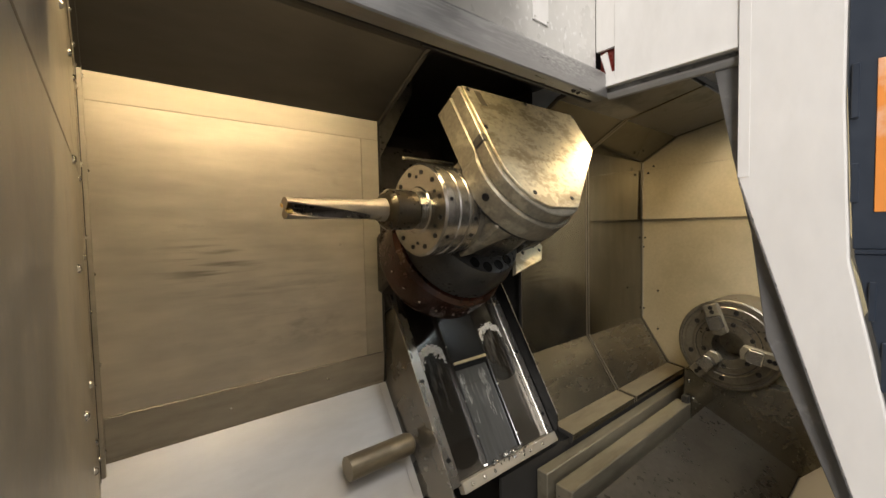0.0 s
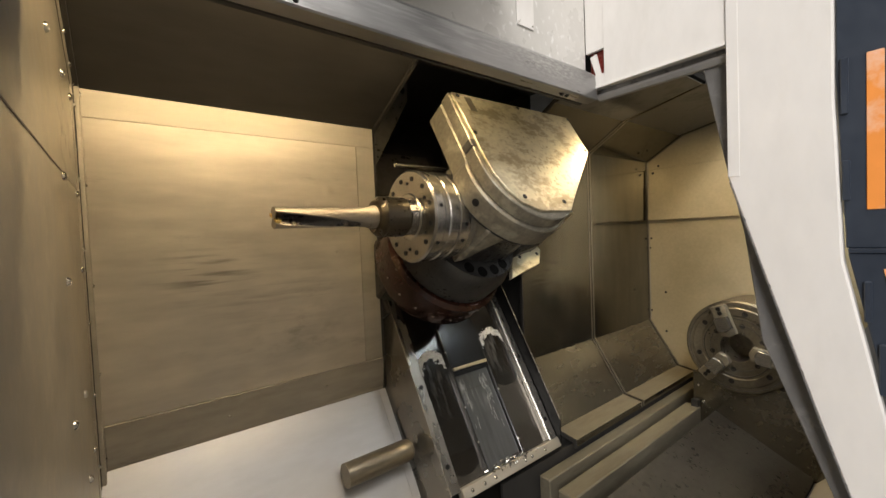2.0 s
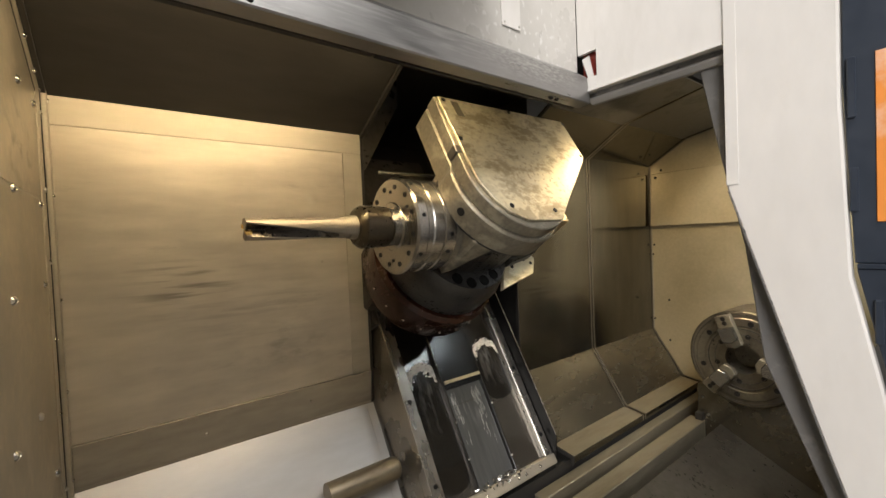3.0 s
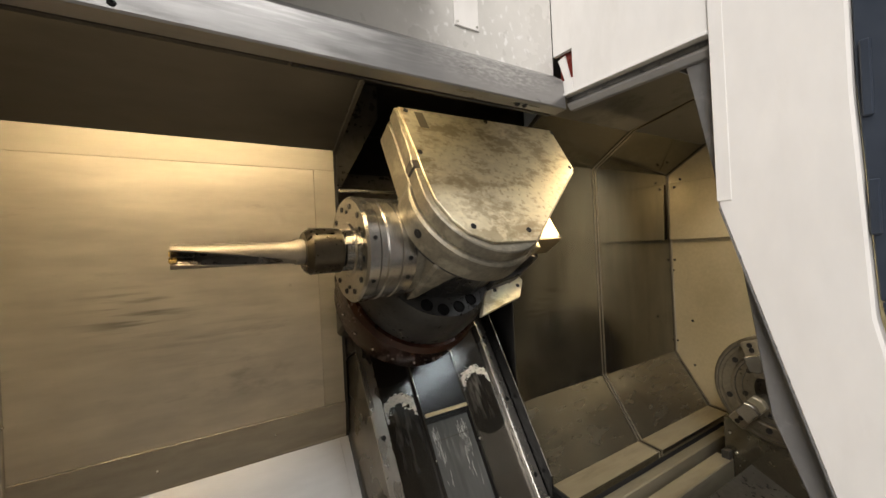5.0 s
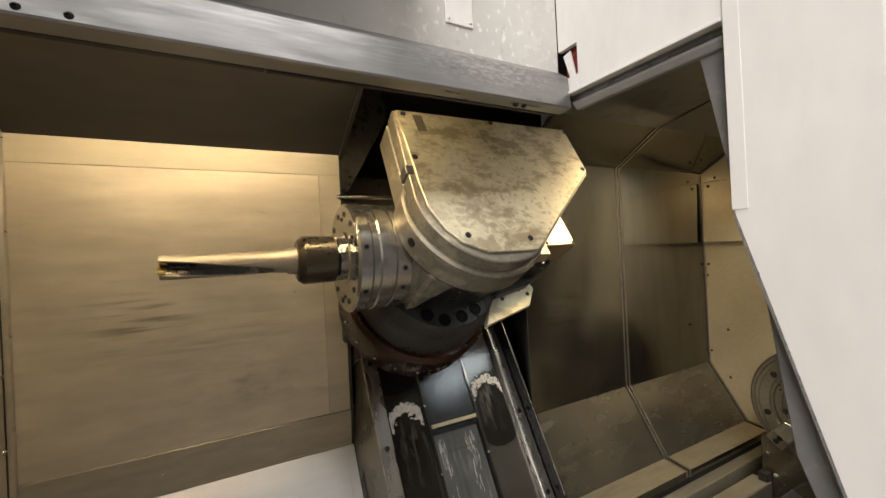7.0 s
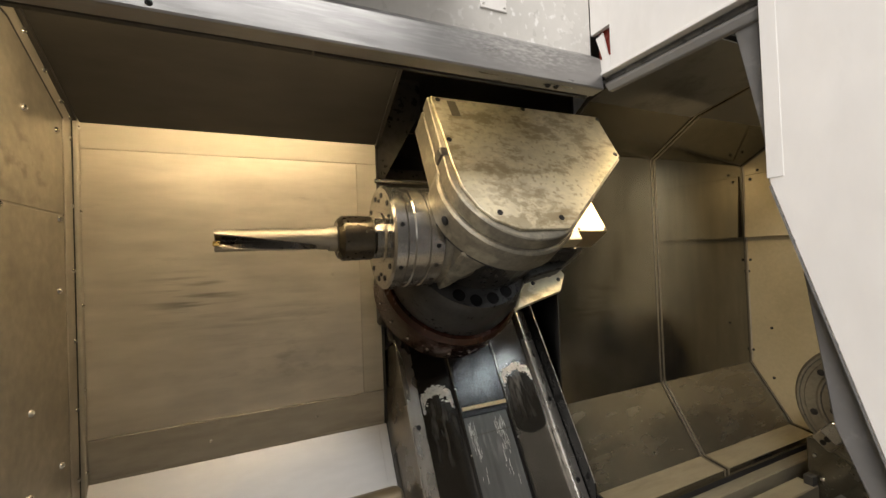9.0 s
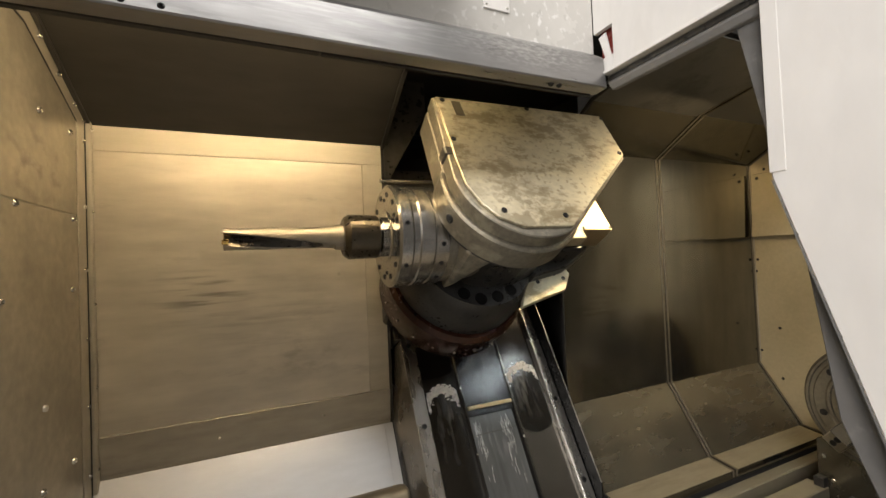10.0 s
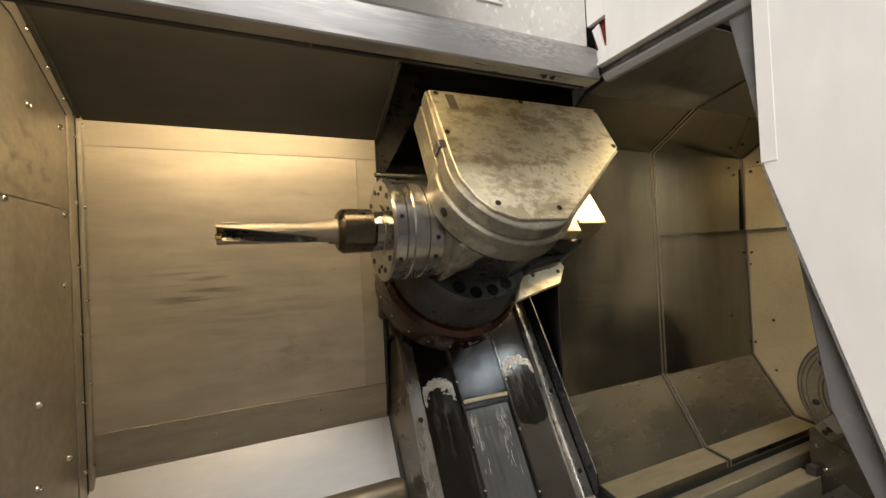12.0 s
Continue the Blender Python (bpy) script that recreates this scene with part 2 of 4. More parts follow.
# Sheen on the black tray patches, painted as pale streaks.
streaked(DARK_REFLECTION, (1.22, 1.166, 0.962), (0.08, 0.10, 0.13), (45, 9, 9), (0.50, 0.50, 0.49), 0.30)
streaked(DARK_REFLECTION, (0.87, 1.136, 0.90), (0.08, 0.12, 0.15), (45, 9, 9), (0.40, 0.40, 0.39), 0.25)
# Darker blotches low on the neck web and along the housing's lower rim.
streaked(CAST, (0.87, 0.84, 1.40), (0.22, 0.22, 0.09), (18, 18, 30), (0.06, 0.055, 0.047), 0.85, 0.36, 0.62)
streaked(CAST, (1.02, 0.63, 1.50), (0.18, 0.09, 0.07), (10, 20, 20), (0.05, 0.046, 0.04), 0.9, 0.36, 0.60)
streaked(COVER, (1.00, 0.70, 1.70), (0.40, 0.40, 0.40), (70, 70, 70), (0.30, 0.24, 0.14), 0.55, 0.56, 0.64)
streaked(COVER, (0.86, 0.62, 1.60), (0.16, 0.16, 0.14), (26, 26, 26), (0.26, 0.205, 0.12), 0.6, 0.50, 0.58)
# Bright reflections along the scratched beam, put into its colour.
streaked(BEAM, (0.84, 0.55, 1.925), (0.22, 0.2, 0.05), (60, 60, 190), (0.80, 0.79, 0.77), 0.42, 0.44, 0.70)
streaked(BEAM, (0.45, 0.55, 1.92), (0.40, 0.2, 0.05), (12, 40, 160), (0.56, 0.55, 0.53), 0.35, 0.48, 0.70)
# Lamp reflections on the glossy panel, painted as near-white patches.
streaked(UPPER, (0.86, 0.58, 2.03), (0.30, 0.2, 0.16), (60, 60, 45), (0.80, 0.79, 0.77), 0.6, 0.58, 0.66)
streaked(SLOPE_STEEL, (1.58, 1.10, 0.68), (0.28, 0.2, 0.16), (6, 40, 40), (0.08, 0.072, 0.058), 0.55)
streaked(SLOPE_STEEL, (2.30, 1.12, 0.70), (0.30, 0.2, 0.14), (9, 14, 14), (0.10, 0.09, 0.072), 0.5)
streaked(MOTTLED, (-0.15, 1.0, 1.72), (1.0, 0.16, 0.12), (1, 20, 30), (0.13, 0.118, 0.095), 0.7)
streaked(COVER_WORN, (1.62, 1.2, 1.27), (0.22, 1.0, 0.10), (5, 1, 60), (0.06, 0.055, 0.045), 0.8)


def clear_glass():
    mat = bpy.data.materials.new("clear_window_glass")
    mat.use_nodes = True
    b = mat.node_tree.nodes["Principled BSDF"]
    b.inputs["Base Color"].default_value = (0.9, 0.95, 0.93, 1)
    b.inputs["Roughness"].default_value = 0.0
    b.inputs["Transmission Weight"].default_value = 1.0
    b.inputs["IOR"].default_value = 1.05
    return mat


GLASS = clear_glass()


# ---- mesh helpers ----
def thing(name, bm, mat, label="", category="", group="", kind="", smooth=False):
    me = bpy.data.meshes.new(name)
    bmesh.ops.recalc_face_normals(bm, faces=bm.faces[:])
    bm.to_mesh(me)
    bm.free()
    if smooth:
        me.shade_smooth()
    me.materials.append(mat)
    return tagged(new(name, me), label, category, group, kind)


def part(name, bm, mat, parent, label="", smooth=False):
    ob = thing(name, bm, mat, label, smooth=smooth)
    ob.parent = parent
    return ob


def empty(name, m, label, category, group=""):
    ob = new(name)
    ob.empty_display_size = 0.05
    ob.matrix_world = m
    return tagged(ob, label, category, group)


def bevel(bm, width, seg=1):
    if width:
        bmesh.ops.bevel(bm, geom=bm.edges[:], offset=width, segments=seg, affect="EDGES", clamp_overlap=True)
    return bm


def box(x0, x1, y0, y1, z0, z1, b=0.002):
    bm = bmesh.new()
    bmesh.ops.create_cube(bm, size=1)
    for v in bm.verts:
        v.co = ((x0 + x1) / 2 + v.co.x * (x1 - x0), (y0 + y1) / 2 + v.co.y * (y1 - y0), (z0 + z1) / 2 + v.co.z * (z1 - z0))
    return bevel(bm, b)


def prism(points, depth, b=0.0):
    """A solid from a planar loop of 3D points, pushed along the vector depth."""
    bm = bmesh.new()
    d = Vector(depth)
    lo = [bm.verts.new(p) for p in points]
    hi = [bm.verts.new(Vector(p) + d) for p in points]
    n = len(points)
    bm.faces.new(lo)
    bm.faces.new(hi[::-1])
    for i in range(n):
        bm.faces.new((lo[i], lo[(i + 1) % n], hi[(i + 1) % n], hi[i]))
    bmesh.ops.recalc_face_normals(bm, faces=bm.faces[:])
    return bevel(bm, b)


def profile_sheet(profile, x0, x1, thick, b=0.0):
    """A bent sheet: a line of (y, z) corners thickened to its left and run along x."""
    pts = [Vector((0, y, z)) for y, z in profile]
    off = []
    for i, p in enumerate(pts):
        dirs = []
        if i:
            dirs.append((p - pts[i - 1]).normalized())
        if i < len(pts) - 1:
            dirs.append((pts[i + 1] - p).normalized())
        norms = [Vector((0, -d.z, d.y)) for d in dirs]
        m = sum(norms, Vector()).normalized()
        off.append(p + m * thick / max(0.3, m.dot(norms[0])))
    loop = [Vector((x0, p.y, p.z)) for p in pts + off[::-1]]
    bm = bmesh.new()
    k = len(pts)
    lo = [bm.verts.new(p) for p in loop]
    hi = [bm.verts.new((x1, p.y, p.z)) for p in loop]
    n = len(loop)
    for i in range(n):
        bm.faces.new((lo[i], lo[(i + 1) % n], hi[(i + 1) % n], hi[i]))
    for i in range(k - 1):
        q = (i, i + 1, n - 2 - i, n - 1 - i)
        bm.faces.new([lo[j] for j in q])
        bm.faces.new([hi[j] for j in q][::-1])
    bmesh.ops.recalc_face_normals(bm, faces=bm.faces[:])
    return bevel(bm, b)


def lathe(profile, m=Matrix.Identity(4), seg=64):
    """A turned solid: (distance along the axis, radius) pairs round the local z axis, placed by m."""
    bm = bmesh.new()
    rings = []
    for h, r in profile:
        if r < 1e-6:
            rings.append([bm.verts.new(m @ Vector((0, 0, h)))])
        else:
            rings.append([bm.verts.new(m @ Vector((r * math.cos(2 * math.pi * i / seg), r * math.sin(2 * math.pi * i / seg), h))) for i in range(seg)])
    for a, c in zip(rings, rings[1:]):
        for i in range(seg):
            j = (i + 1) % seg
            if len(a) == 1:
                bm.faces.new((a[0], c[j], c[i]))
            elif len(c) == 1:
                bm.faces.new((a[i], a[j], c[0]))
            else:
                bm.faces.new((a[i], a[j], c[j], c[i]))
    bmesh.ops.recalc_face_normals(bm, faces=bm.faces[:])
    return bm


def sharp(ob, angle=32):
    """Smooth turned faces, with the corners kept crisp."""
    me = ob.data
    me.shade_smooth()
    me.set_sharp_from_angle(angle=radians(angle))
    return ob


ALONG_X = pose(0, 0, 0, 0, 90, 0)          # turns local z to +x


def dome_screw(name, where, normal, r, parent=None, mat=None, label="", group=""):
    """A domed screw head with a socket."""
    m = Matrix.Translation(where) @ Vector(normal).to_track_quat("Z", "Y").to_matrix().to_4x4()
    bm = lathe([(0, r), (r * 0.3, r * 0.95), (r * 0.6, r * 0.7), (r * 0.72, r * 0.45), (r * 0.4, r * 0.36), (r * 0.4, 0)], m, 14)
    return sharp(part(name, bm, mat or SCREW, parent, label), 50)


def socket_bolt(name, where, normal, r, parent, mat=None, label=""):
    """A sunk socket screw: a dark ring with a deeper hexagon."""
    m = Matrix.Translation(where) @ Vector(normal).to_track_quat("Z", "Y").to_matrix().to_4x4()
    bm = lathe([(0, r), (0.0016, r), (0.0018, r * 0.85), (0.0010, r * 0.78), (0.0010, r * 0.5), (0.0005, r * 0.45), (0.0005, 0)], m, 12)
    return part(name, bm, mat or BOLT, parent, label)


# ---- hall round the machine, unseen and added for reflections ----
thing("hall_floor", box(-6, 8, -7, 7, -0.1, 0.0, 0), CONCRETE, "grey concrete workshop floor under the machine", "floor", kind="structure")
thing("hall_ceiling", box(-6, 8, -7, 7, 5.0, 5.1, 0), HALL, "unseen pale workshop ceiling, added for reflections", "ceiling", kind="structure")
for nm, a in (("hall_wall_south", (-6, 8, -7.1, -7, 0, 5)), ("hall_wall_north", (-6, 8, 7, 7.1, 0, 5)), ("hall_wall_west", (-6.1, -6, -7, 7, 0, 5)), ("hall_wall_east", (8, 8.1, -7, 7, 0, 5))):
    thing(nm, box(*a, 0), HALL, "unseen pale workshop wall, added for reflections", "wall", kind="structure")

# ---- back wall and left wall of the work area ----
BACK_Y, LEFT_X, PAN_X = 1.272, -0.150, 0.701
back = thing("wall_back", box(LEFT_X, PAN_X, BACK_Y, BACK_Y + 0.03, 0.895, 1.915, 0.0015), STEEL, "brushed steel back panel with dents and oily streaks", "wall", kind="structure")


def rippled(x0, x1, z0, z1, y, nx, nz, dents):
    """A hand-beaten sheet: slow waves and a few round dents."""
    bm = bmesh.new()
    rows = []
    for i in range(nx + 1):
        col = []
        for k in range(nz + 1):
            x, z = x0 + (x1 - x0) * i / nx, z0 + (z1 - z0) * k / nz
            d = 0.0016 * noise.noise(Vector((x * 4, 3.1, z * 5))) + 0.0007 * noise.noise(Vector((x * 11, 7.7, z * 13)))
            for cx, cz, r, h in dents:
                q = ((x - cx) ** 2 + (z - cz) ** 2) / (r * r)
                d += h * math.exp(-q)
            edge = min(1.0, 14 * min(i / nx, 1 - i / nx, k / nz, 1 - k / nz))
            col.append(bm.verts.new((x, y + d * edge, z)))
        rows.append(col)
    for a, c in zip(rows, rows[1:]):
        for k in range(nz):
            bm.faces.new((a[k], c[k], c[k + 1], a[k + 1]))
    return bm


DENTS = [(0.515, 1.655, 0.014, 0.003), (0.40, 1.22, 0.018, 0.003), (0.47, 1.18, 0.02, -0.003), (0.36, 1.16, 0.02, 0.003), (0.44, 1.13, 0.016, 0.003), (0.30, 1.28, 0.02, -0.0025), (0.52, 1.49, 0.010, 0.003), (0.12, 1.52, 0.016, 0.002), (0.25, 1.46, 0.02, 0.002), (0.50, 1.25, 0.016, 0.003), (0.22, 1.10, 0.018, 0.002)]
for _ in range(14):
    DENTS.append((random.uniform(-0.1, 0.6), random.uniform(1.05, 1.45), random.uniform(0.008, 0.020), random.uniform(-0.002, 0.0025)))
part("sheet", rippled(LEFT_X + 0.016, 0.6295, 1.0185, 1.8245, BACK_Y - 0.0035, 130, 130, DENTS), PANEL, back, smooth=True)
part("strip", box(LEFT_X + 0.004, PAN_X, BACK_Y - 0.006, BACK_Y, 1.825, 1.910, 0.001), STEEL, back)
part("strip", prism([(LEFT_X + 0.017, BACK_Y - 0.0005, 0.9055), (LEFT_X + 0.017, BACK_Y - 0.0005, 1.018), (LEFT_X + 0.017, BACK_Y - 0.0125, 1.018), (LEFT_X + 0.017, BACK_Y - 0.0022, 0.9055)], (PAN_X - LEFT_X - 0.017, 0, 0), 0.001), STRIP, back, "folded lower strip, coloured darker for its shade")
part("strip", box(0.630, PAN_X, BACK_Y - 0.006, BACK_Y, 1.0185, 1.8245, 0.001), STEEL, back)
part("edge_fold", box(PAN_X + 0.0005, PAN_X + 0.012, BACK_Y - 0.004, BACK_Y + 0.25, 0.90, 1.91, 0.002), BLACK, back)
for xx, zz in ((0.47, 0.967), (0.16, 0.955)):
    dome_screw("screw", (xx, BACK_Y - 0.0078, zz), (0, -1, 0), 0.004, back)

left = thing("wall_left", box(LEFT_X - 0.03, LEFT_X, -0.02, 1.30, 0.30, 2.30, 0.0), STEEL, "riveted sheet-steel side wall with scuffed patches", "wall", kind="structure")
part("sheet", box(LEFT_X, LEFT_X + 0.0025, 0.0, 1.195, 1.632, 2.2, 0.001), MOTTLED, left)
part("sheet", box(LEFT_X, LEFT_X + 0.0025, 0.0, 1.195, 0.50, 1.628, 0.001), MOTTLED, left)
part("corner_strip", box(LEFT_X, LEFT_X + 0.004, 1.2, 1.262, 0.60, 1.905, 0.001), STEEL, left)
part("seam_gap", box(LEFT_X + 0.0001, LEFT_X + 0.0010, 1.1955, 1.1995, 0.50, 1.895, 0.0), BLACK, left)
part("seam_gap", prism([(LEFT_X + 0.0026, 1.205, 1.886), (LEFT_X + 0.0026, 0.952, 2.018), (LEFT_X + 0.0026, 0.50, 2.068), (LEFT_X + 0.0026, 0.50, 2.063), (LEFT_X + 0.0026, 0.951, 2.013), (LEFT_X + 0.0026, 1.203, 1.881)], (0.0008, 0, 0), 0.0), BLACK, left)
part("corner_gap", box(LEFT_X + 0.0042, LEFT_X + 0.0056, 1.2452, 1.2498, 0.60, 1.905, 0.0), BLACK, left)
part("corner_lip", box(LEFT_X + 0.0045, LEFT_X + 0.016, 1.250, 1.268, 0.60, 1.905, 0.002), STEEL, left)
part("slope_strip", prism([(LEFT_X, 1.262, 1.906), (LEFT_X, 1.205, 1.886), (LEFT_X, 0.952, 2.018), (LEFT_X, 0.50, 2.068), (LEFT_X, 0.50, 2.118), (LEFT_X, 0.972, 2.061)], (0.005, 0, 0), 0.001), STEEL, left)
part("slope_lip", prism([(LEFT_X + 0.0055, 1.262, 1.907), (LEFT_X + 0.0055, 1.249, 1.895), (LEFT_X + 0.0055, 0.966, 2.044), (LEFT_X + 0.0055, 0.50, 2.100), (LEFT_X + 0.0055, 0.50, 2.118), (LEFT_X + 0.0055, 0.972, 2.061)], (0.010, 0, 0), 0.001), STEEL_DARK, left)
for yy, zz in ((1.005, 1.845), (0.904, 1.623), (1.160, 1.842), (1.166, 1.618), (1.155, 1.438), (1.007, 1.184), (1.145, 1.010), (0.993, 1.009), (0.85, 1.43), (0.80, 1.19), (0.80, 1.85)):
    dome_screw("rivet", (LEFT_X + 0.0025, yy, zz), (1, 0, 0), 0.0085, left)
for zz in (1.90, 1.843, 1.66, 1.486, 1.298, 1.115, 0.93, 0.78):
    dome_screw("rivet", (LEFT_X + 0.004, 1.238, zz), (1, 0, 0), 0.0065, left)
for zz in (1.88, 1.648, 1.39, 1.16, 0.935):
    dome_screw("rivet", (LEFT_X + 0.016, 1.259, zz), (1, 0, 0), 0.005, left)
for k in (0.12, 0.4, 0.7):
    dome_screw("rivet", (LEFT_X + 0.005, 1.218 - 0.30 * k, 1.905 + 0.157 * k), (1, 0, 0), 0.0065, left)

# ---- ceilings ----
CEIL = [(1.30, 1.892), (0.972, 2.068), (0.45, 2.13)]
thing("ceiling_left", profile_sheet(CEIL[::-1], LEFT_X, 0.700, -0.012), STEEL_DARK, "dark sloping sheet-steel ceiling", "ceiling", kind="structure")
# Painted black in place of the shade over the column opening.
thing("ceiling_recess", box(0.70, 1.62, 0.605, 1.98, 2.18, 2.20, 0), BLACK, "ceiling over the column opening, black for its shade", "ceiling", kind="structure")
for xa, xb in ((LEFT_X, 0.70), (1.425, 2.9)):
    thing("ceiling_front", box(xa, xb, 0.60, 0.76, 2.135, 2.16, 0), BLACK, "strip of ceiling behind the header, black for its shade", "ceiling", kind="structure")

# ---- floor plate below the back panel ----
FLOOR = [(1.268, 0.897), (1.045, 0.560), (0.93, 0.40)]
seam_line = 0.676
plate = thing("floor_plate", profile_sheet(FLOOR, LEFT_X, 0.706, 0.01), STEEL_BRIGHT, "bright sloping sheet-steel floor plate under the back panel", "floor plate", kind="structure")
SLOPE = (Vector((0, 1.045, 0.560)) - Vector((0, 1.268, 0.897))).normalized()
FN = Vector((0, SLOPE.z, -SLOPE.y)) * (-1)
for xx, k in ((0.690, 0.018), (0.690, 0.33), (0.34, 0.03), (0.00, 0.03), (0.69, 0.17)):
    p = Vector((xx, 1.268, 0.897)) + SLOPE * k
    dome_screw("screw", p + FN * 0.001, FN, 0.006 if k != 0.17 else 0.003, plate)
for xx, k, r in ((0.19, 0.155, 0.007), (0.225, 0.150, 0.009), (0.40, 0.070, 0.006), (0.228, 0.172, 0.006)):
    c = Vector((xx, 1.268, 0.897)) + SLOPE * k
    m = Matrix.Translation(c) @ FN.to_track_quat("Z", "Y").to_matrix().to_4x4()
    part("knock", lathe([(0.0002, r), (0.0009, r * 0.8), (0.0015, r * 0.4), (0.0016, 0)], m, 14), STEEL_BRIGHT, plate, smooth=True)
part("seam_strip", profile_sheet([(1.262, 0.8915), (1.045, 0.5635)], seam_line, 0.7055, 0.0015), STEEL_BRIGHT, plate)
thing("trough_floor", box(LEFT_X, 2.9, -0.25, 1.7, 0.22, 0.25, 0), STEEL_DARK, "dark steel trough at the bottom of the work area", "floor", kind="structure")

# ---- recess of the column, closed at the back, its shade put into black ----
thing("wall_recess", box(0.69, 1.62, 1.98, 2.0, 0.25, 2.2, 0), BLACK, "back of the column opening, black for its shade", "wall", kind="structure")
thing("wall_recess_left", box(0.690, 0.700, 1.303, 1.98, 0.25, 2.2, 0), BLACK, "side of the column opening, black for its shade", "wall", kind="structure")
thing("wall_recess_right", box(1.60, 1.62, 1.25, 1.98, 0.25, 2.2, 0), BLACK, "side of the column opening, black for its shade", "wall", kind="structure")

# ---- column with its slanted way cover ----
CH = Matrix.Translation((0, 1.119, 0.920)) @ pose(0, 0, 0, 60, 0, 0)   # local x along the bed, y up the slant, z out of it
chute = empty("way_cover", CH, "slanted way cover with wet black trays and a grey middle sheet", "way cover")
part("tray", box(0.800, 0.945, -0.36, 0.62, -0.030, -0.022, 0.001), TRAY, chute)
part("tray", box(1.125, 1.292, -0.36, 0.62, -0.030, -0.022, 0.001), TRAY, chute)


def film(x0, x1, v0, v1, top):
    """A dark patch for the head's reflection, with a round, uneven lower end."""
    cx, r = (x0 + x1) / 2, (x1 - x0) / 2
    pts = []
    for i in range(25):
        a = math.pi + math.pi * i / 24
        k = 1 + 0.07 * noise.noise(Vector((x0 * 9, i * 0.5, 2.0)))
        pts.append((cx + r * math.cos(a), v0 + r * 0.55 * math.sin(a) * k, top))
    return prism(pts + [(x1, v1, top), (x0, v1, top)], (0, 0, -0.001))


def highlight_flecks(cx, half, v, rise, top, count):
    """Pale flecks for wet highlights, thickest along an arch across the tray."""
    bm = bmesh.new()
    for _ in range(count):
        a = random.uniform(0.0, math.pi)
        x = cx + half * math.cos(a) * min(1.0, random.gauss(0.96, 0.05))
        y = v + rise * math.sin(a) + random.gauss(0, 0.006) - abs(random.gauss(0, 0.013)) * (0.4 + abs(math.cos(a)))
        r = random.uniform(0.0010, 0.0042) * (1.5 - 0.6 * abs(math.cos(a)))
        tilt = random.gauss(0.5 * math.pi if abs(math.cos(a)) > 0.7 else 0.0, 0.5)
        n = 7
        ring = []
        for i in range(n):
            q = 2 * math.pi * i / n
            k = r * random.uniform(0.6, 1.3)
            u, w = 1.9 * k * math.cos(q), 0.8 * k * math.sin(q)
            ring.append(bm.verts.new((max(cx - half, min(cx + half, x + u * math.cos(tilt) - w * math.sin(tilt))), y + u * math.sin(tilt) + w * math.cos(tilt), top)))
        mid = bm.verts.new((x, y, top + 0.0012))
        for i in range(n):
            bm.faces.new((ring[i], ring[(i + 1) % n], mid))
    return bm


# The head's reflection laid on the trays as black patches.
part("reflection_film", film(0.806, 0.930, -0.30, 0.60, -0.0208), DARK_REFLECTION, chute, "black patch for the head's reflection")
part("reflection_film", film(1.150, 1.286, -0.06, 0.60, -0.0208), DARK_REFLECTION, chute, "black patch for the head's reflection")
# Tray highlights put in as pale flecks.
part("highlight_flecks", highlight_flecks(0.868, 0.060, 0.082, 0.036, -0.0199, 420), GLINT, chute, "pale flecks for the wet highlights")
part("highlight_flecks", highlight_flecks(1.216, 0.066, 0.118, 0.034, -0.0199, 300), GLINT, chute, "pale flecks for the wet highlights")


def drips(x0, x1, v0, v1, top, count):
    """Dried runs of coolant, thin broken streaks down the sheet."""
    bm = bmesh.new()
    for _ in range(count):
        x, y = random.uniform(x0, x1), v1 - abs(random.gauss(0, 0.45)) * (v1 - v0)
        n, w = random.randint(3, 7), random.uniform(0.0003, 0.0008)
        prev = None
        for i in range(n):
            x += random.gauss(0, 0.0007)
            k = w * random.uniform(0.4, 1.4)
            pair = [bm.verts.new((x - k, y - 0.005 * i, top)), bm.verts.new((x + k, y - 0.005 * i, top + 0.0003))]
            if prev:
                bm.faces.new((prev[0], prev[1], pair[1], pair[0]))
            prev = pair
    return bm


part("drips", drips(0.958, 0.985, -0.17, -0.012, -0.0156, 46), RUNS, chute, "pale dried coolant runs")
part("drips", drips(1.060, 1.100, -0.17, -0.012, -0.0156, 56), RUNS, chute, "pale dried coolant runs")
part("joint", box(0.947, 1.123, -0.0640, -0.0610, -0.0158, -0.0152, 0.0), BLACK, chute)
part("middle_sheet", box(0.946, 1.124, -0.36, 0.0, -0.026, -0.016, 0.001), CHUTE_MID, chute)
# Upper sheet coloured darker than the lower to hold the head's reflection.
part("middle_sheet", box(0.942, 1.128, -0.001, 0.62, -0.0155, -0.008, 0.001), SHEEN, chute, "upper cover sheet darkened for the head's reflection")
part("guide_rail", box(0.9365, 0.9435, -0.35, 0.62, -0.0215, -0.004, 0.002), CHUTE, chute)
part("guide_rail", box(1.1295, 1.1375, -0.35, 0.62, -0.0215, -0.004, 0.002), CHUTE, chute)
part("wiper", box(0.946, 1.125, 0.020, 0.033, -0.0075, 0.003, 0.001), BRASS, chute, "thin brass wiper strip")
part("rim", box(0.752, 0.799, -0.37, 0.66, -0.030, 0.0, 0.003), RIM, chute)
part("rim", box(1.293, 1.336, -0.37, 0.66, -0.030, 0.0, 0.003), RIM, chute)
part("side_plate", prism([(0.750, -0.40, 0.012), (0.744, -0.40, 0.014), (0.712, -0.36, -0.15), (0.718, -0.36, -0.15)], (0, 1.1, 0), 0.001), RIM, chute)
part("edge_bead", box(0.7505, 0.7535, -0.38, 0.66, 0.0005, 0.004, 0.001), RIM, chute)
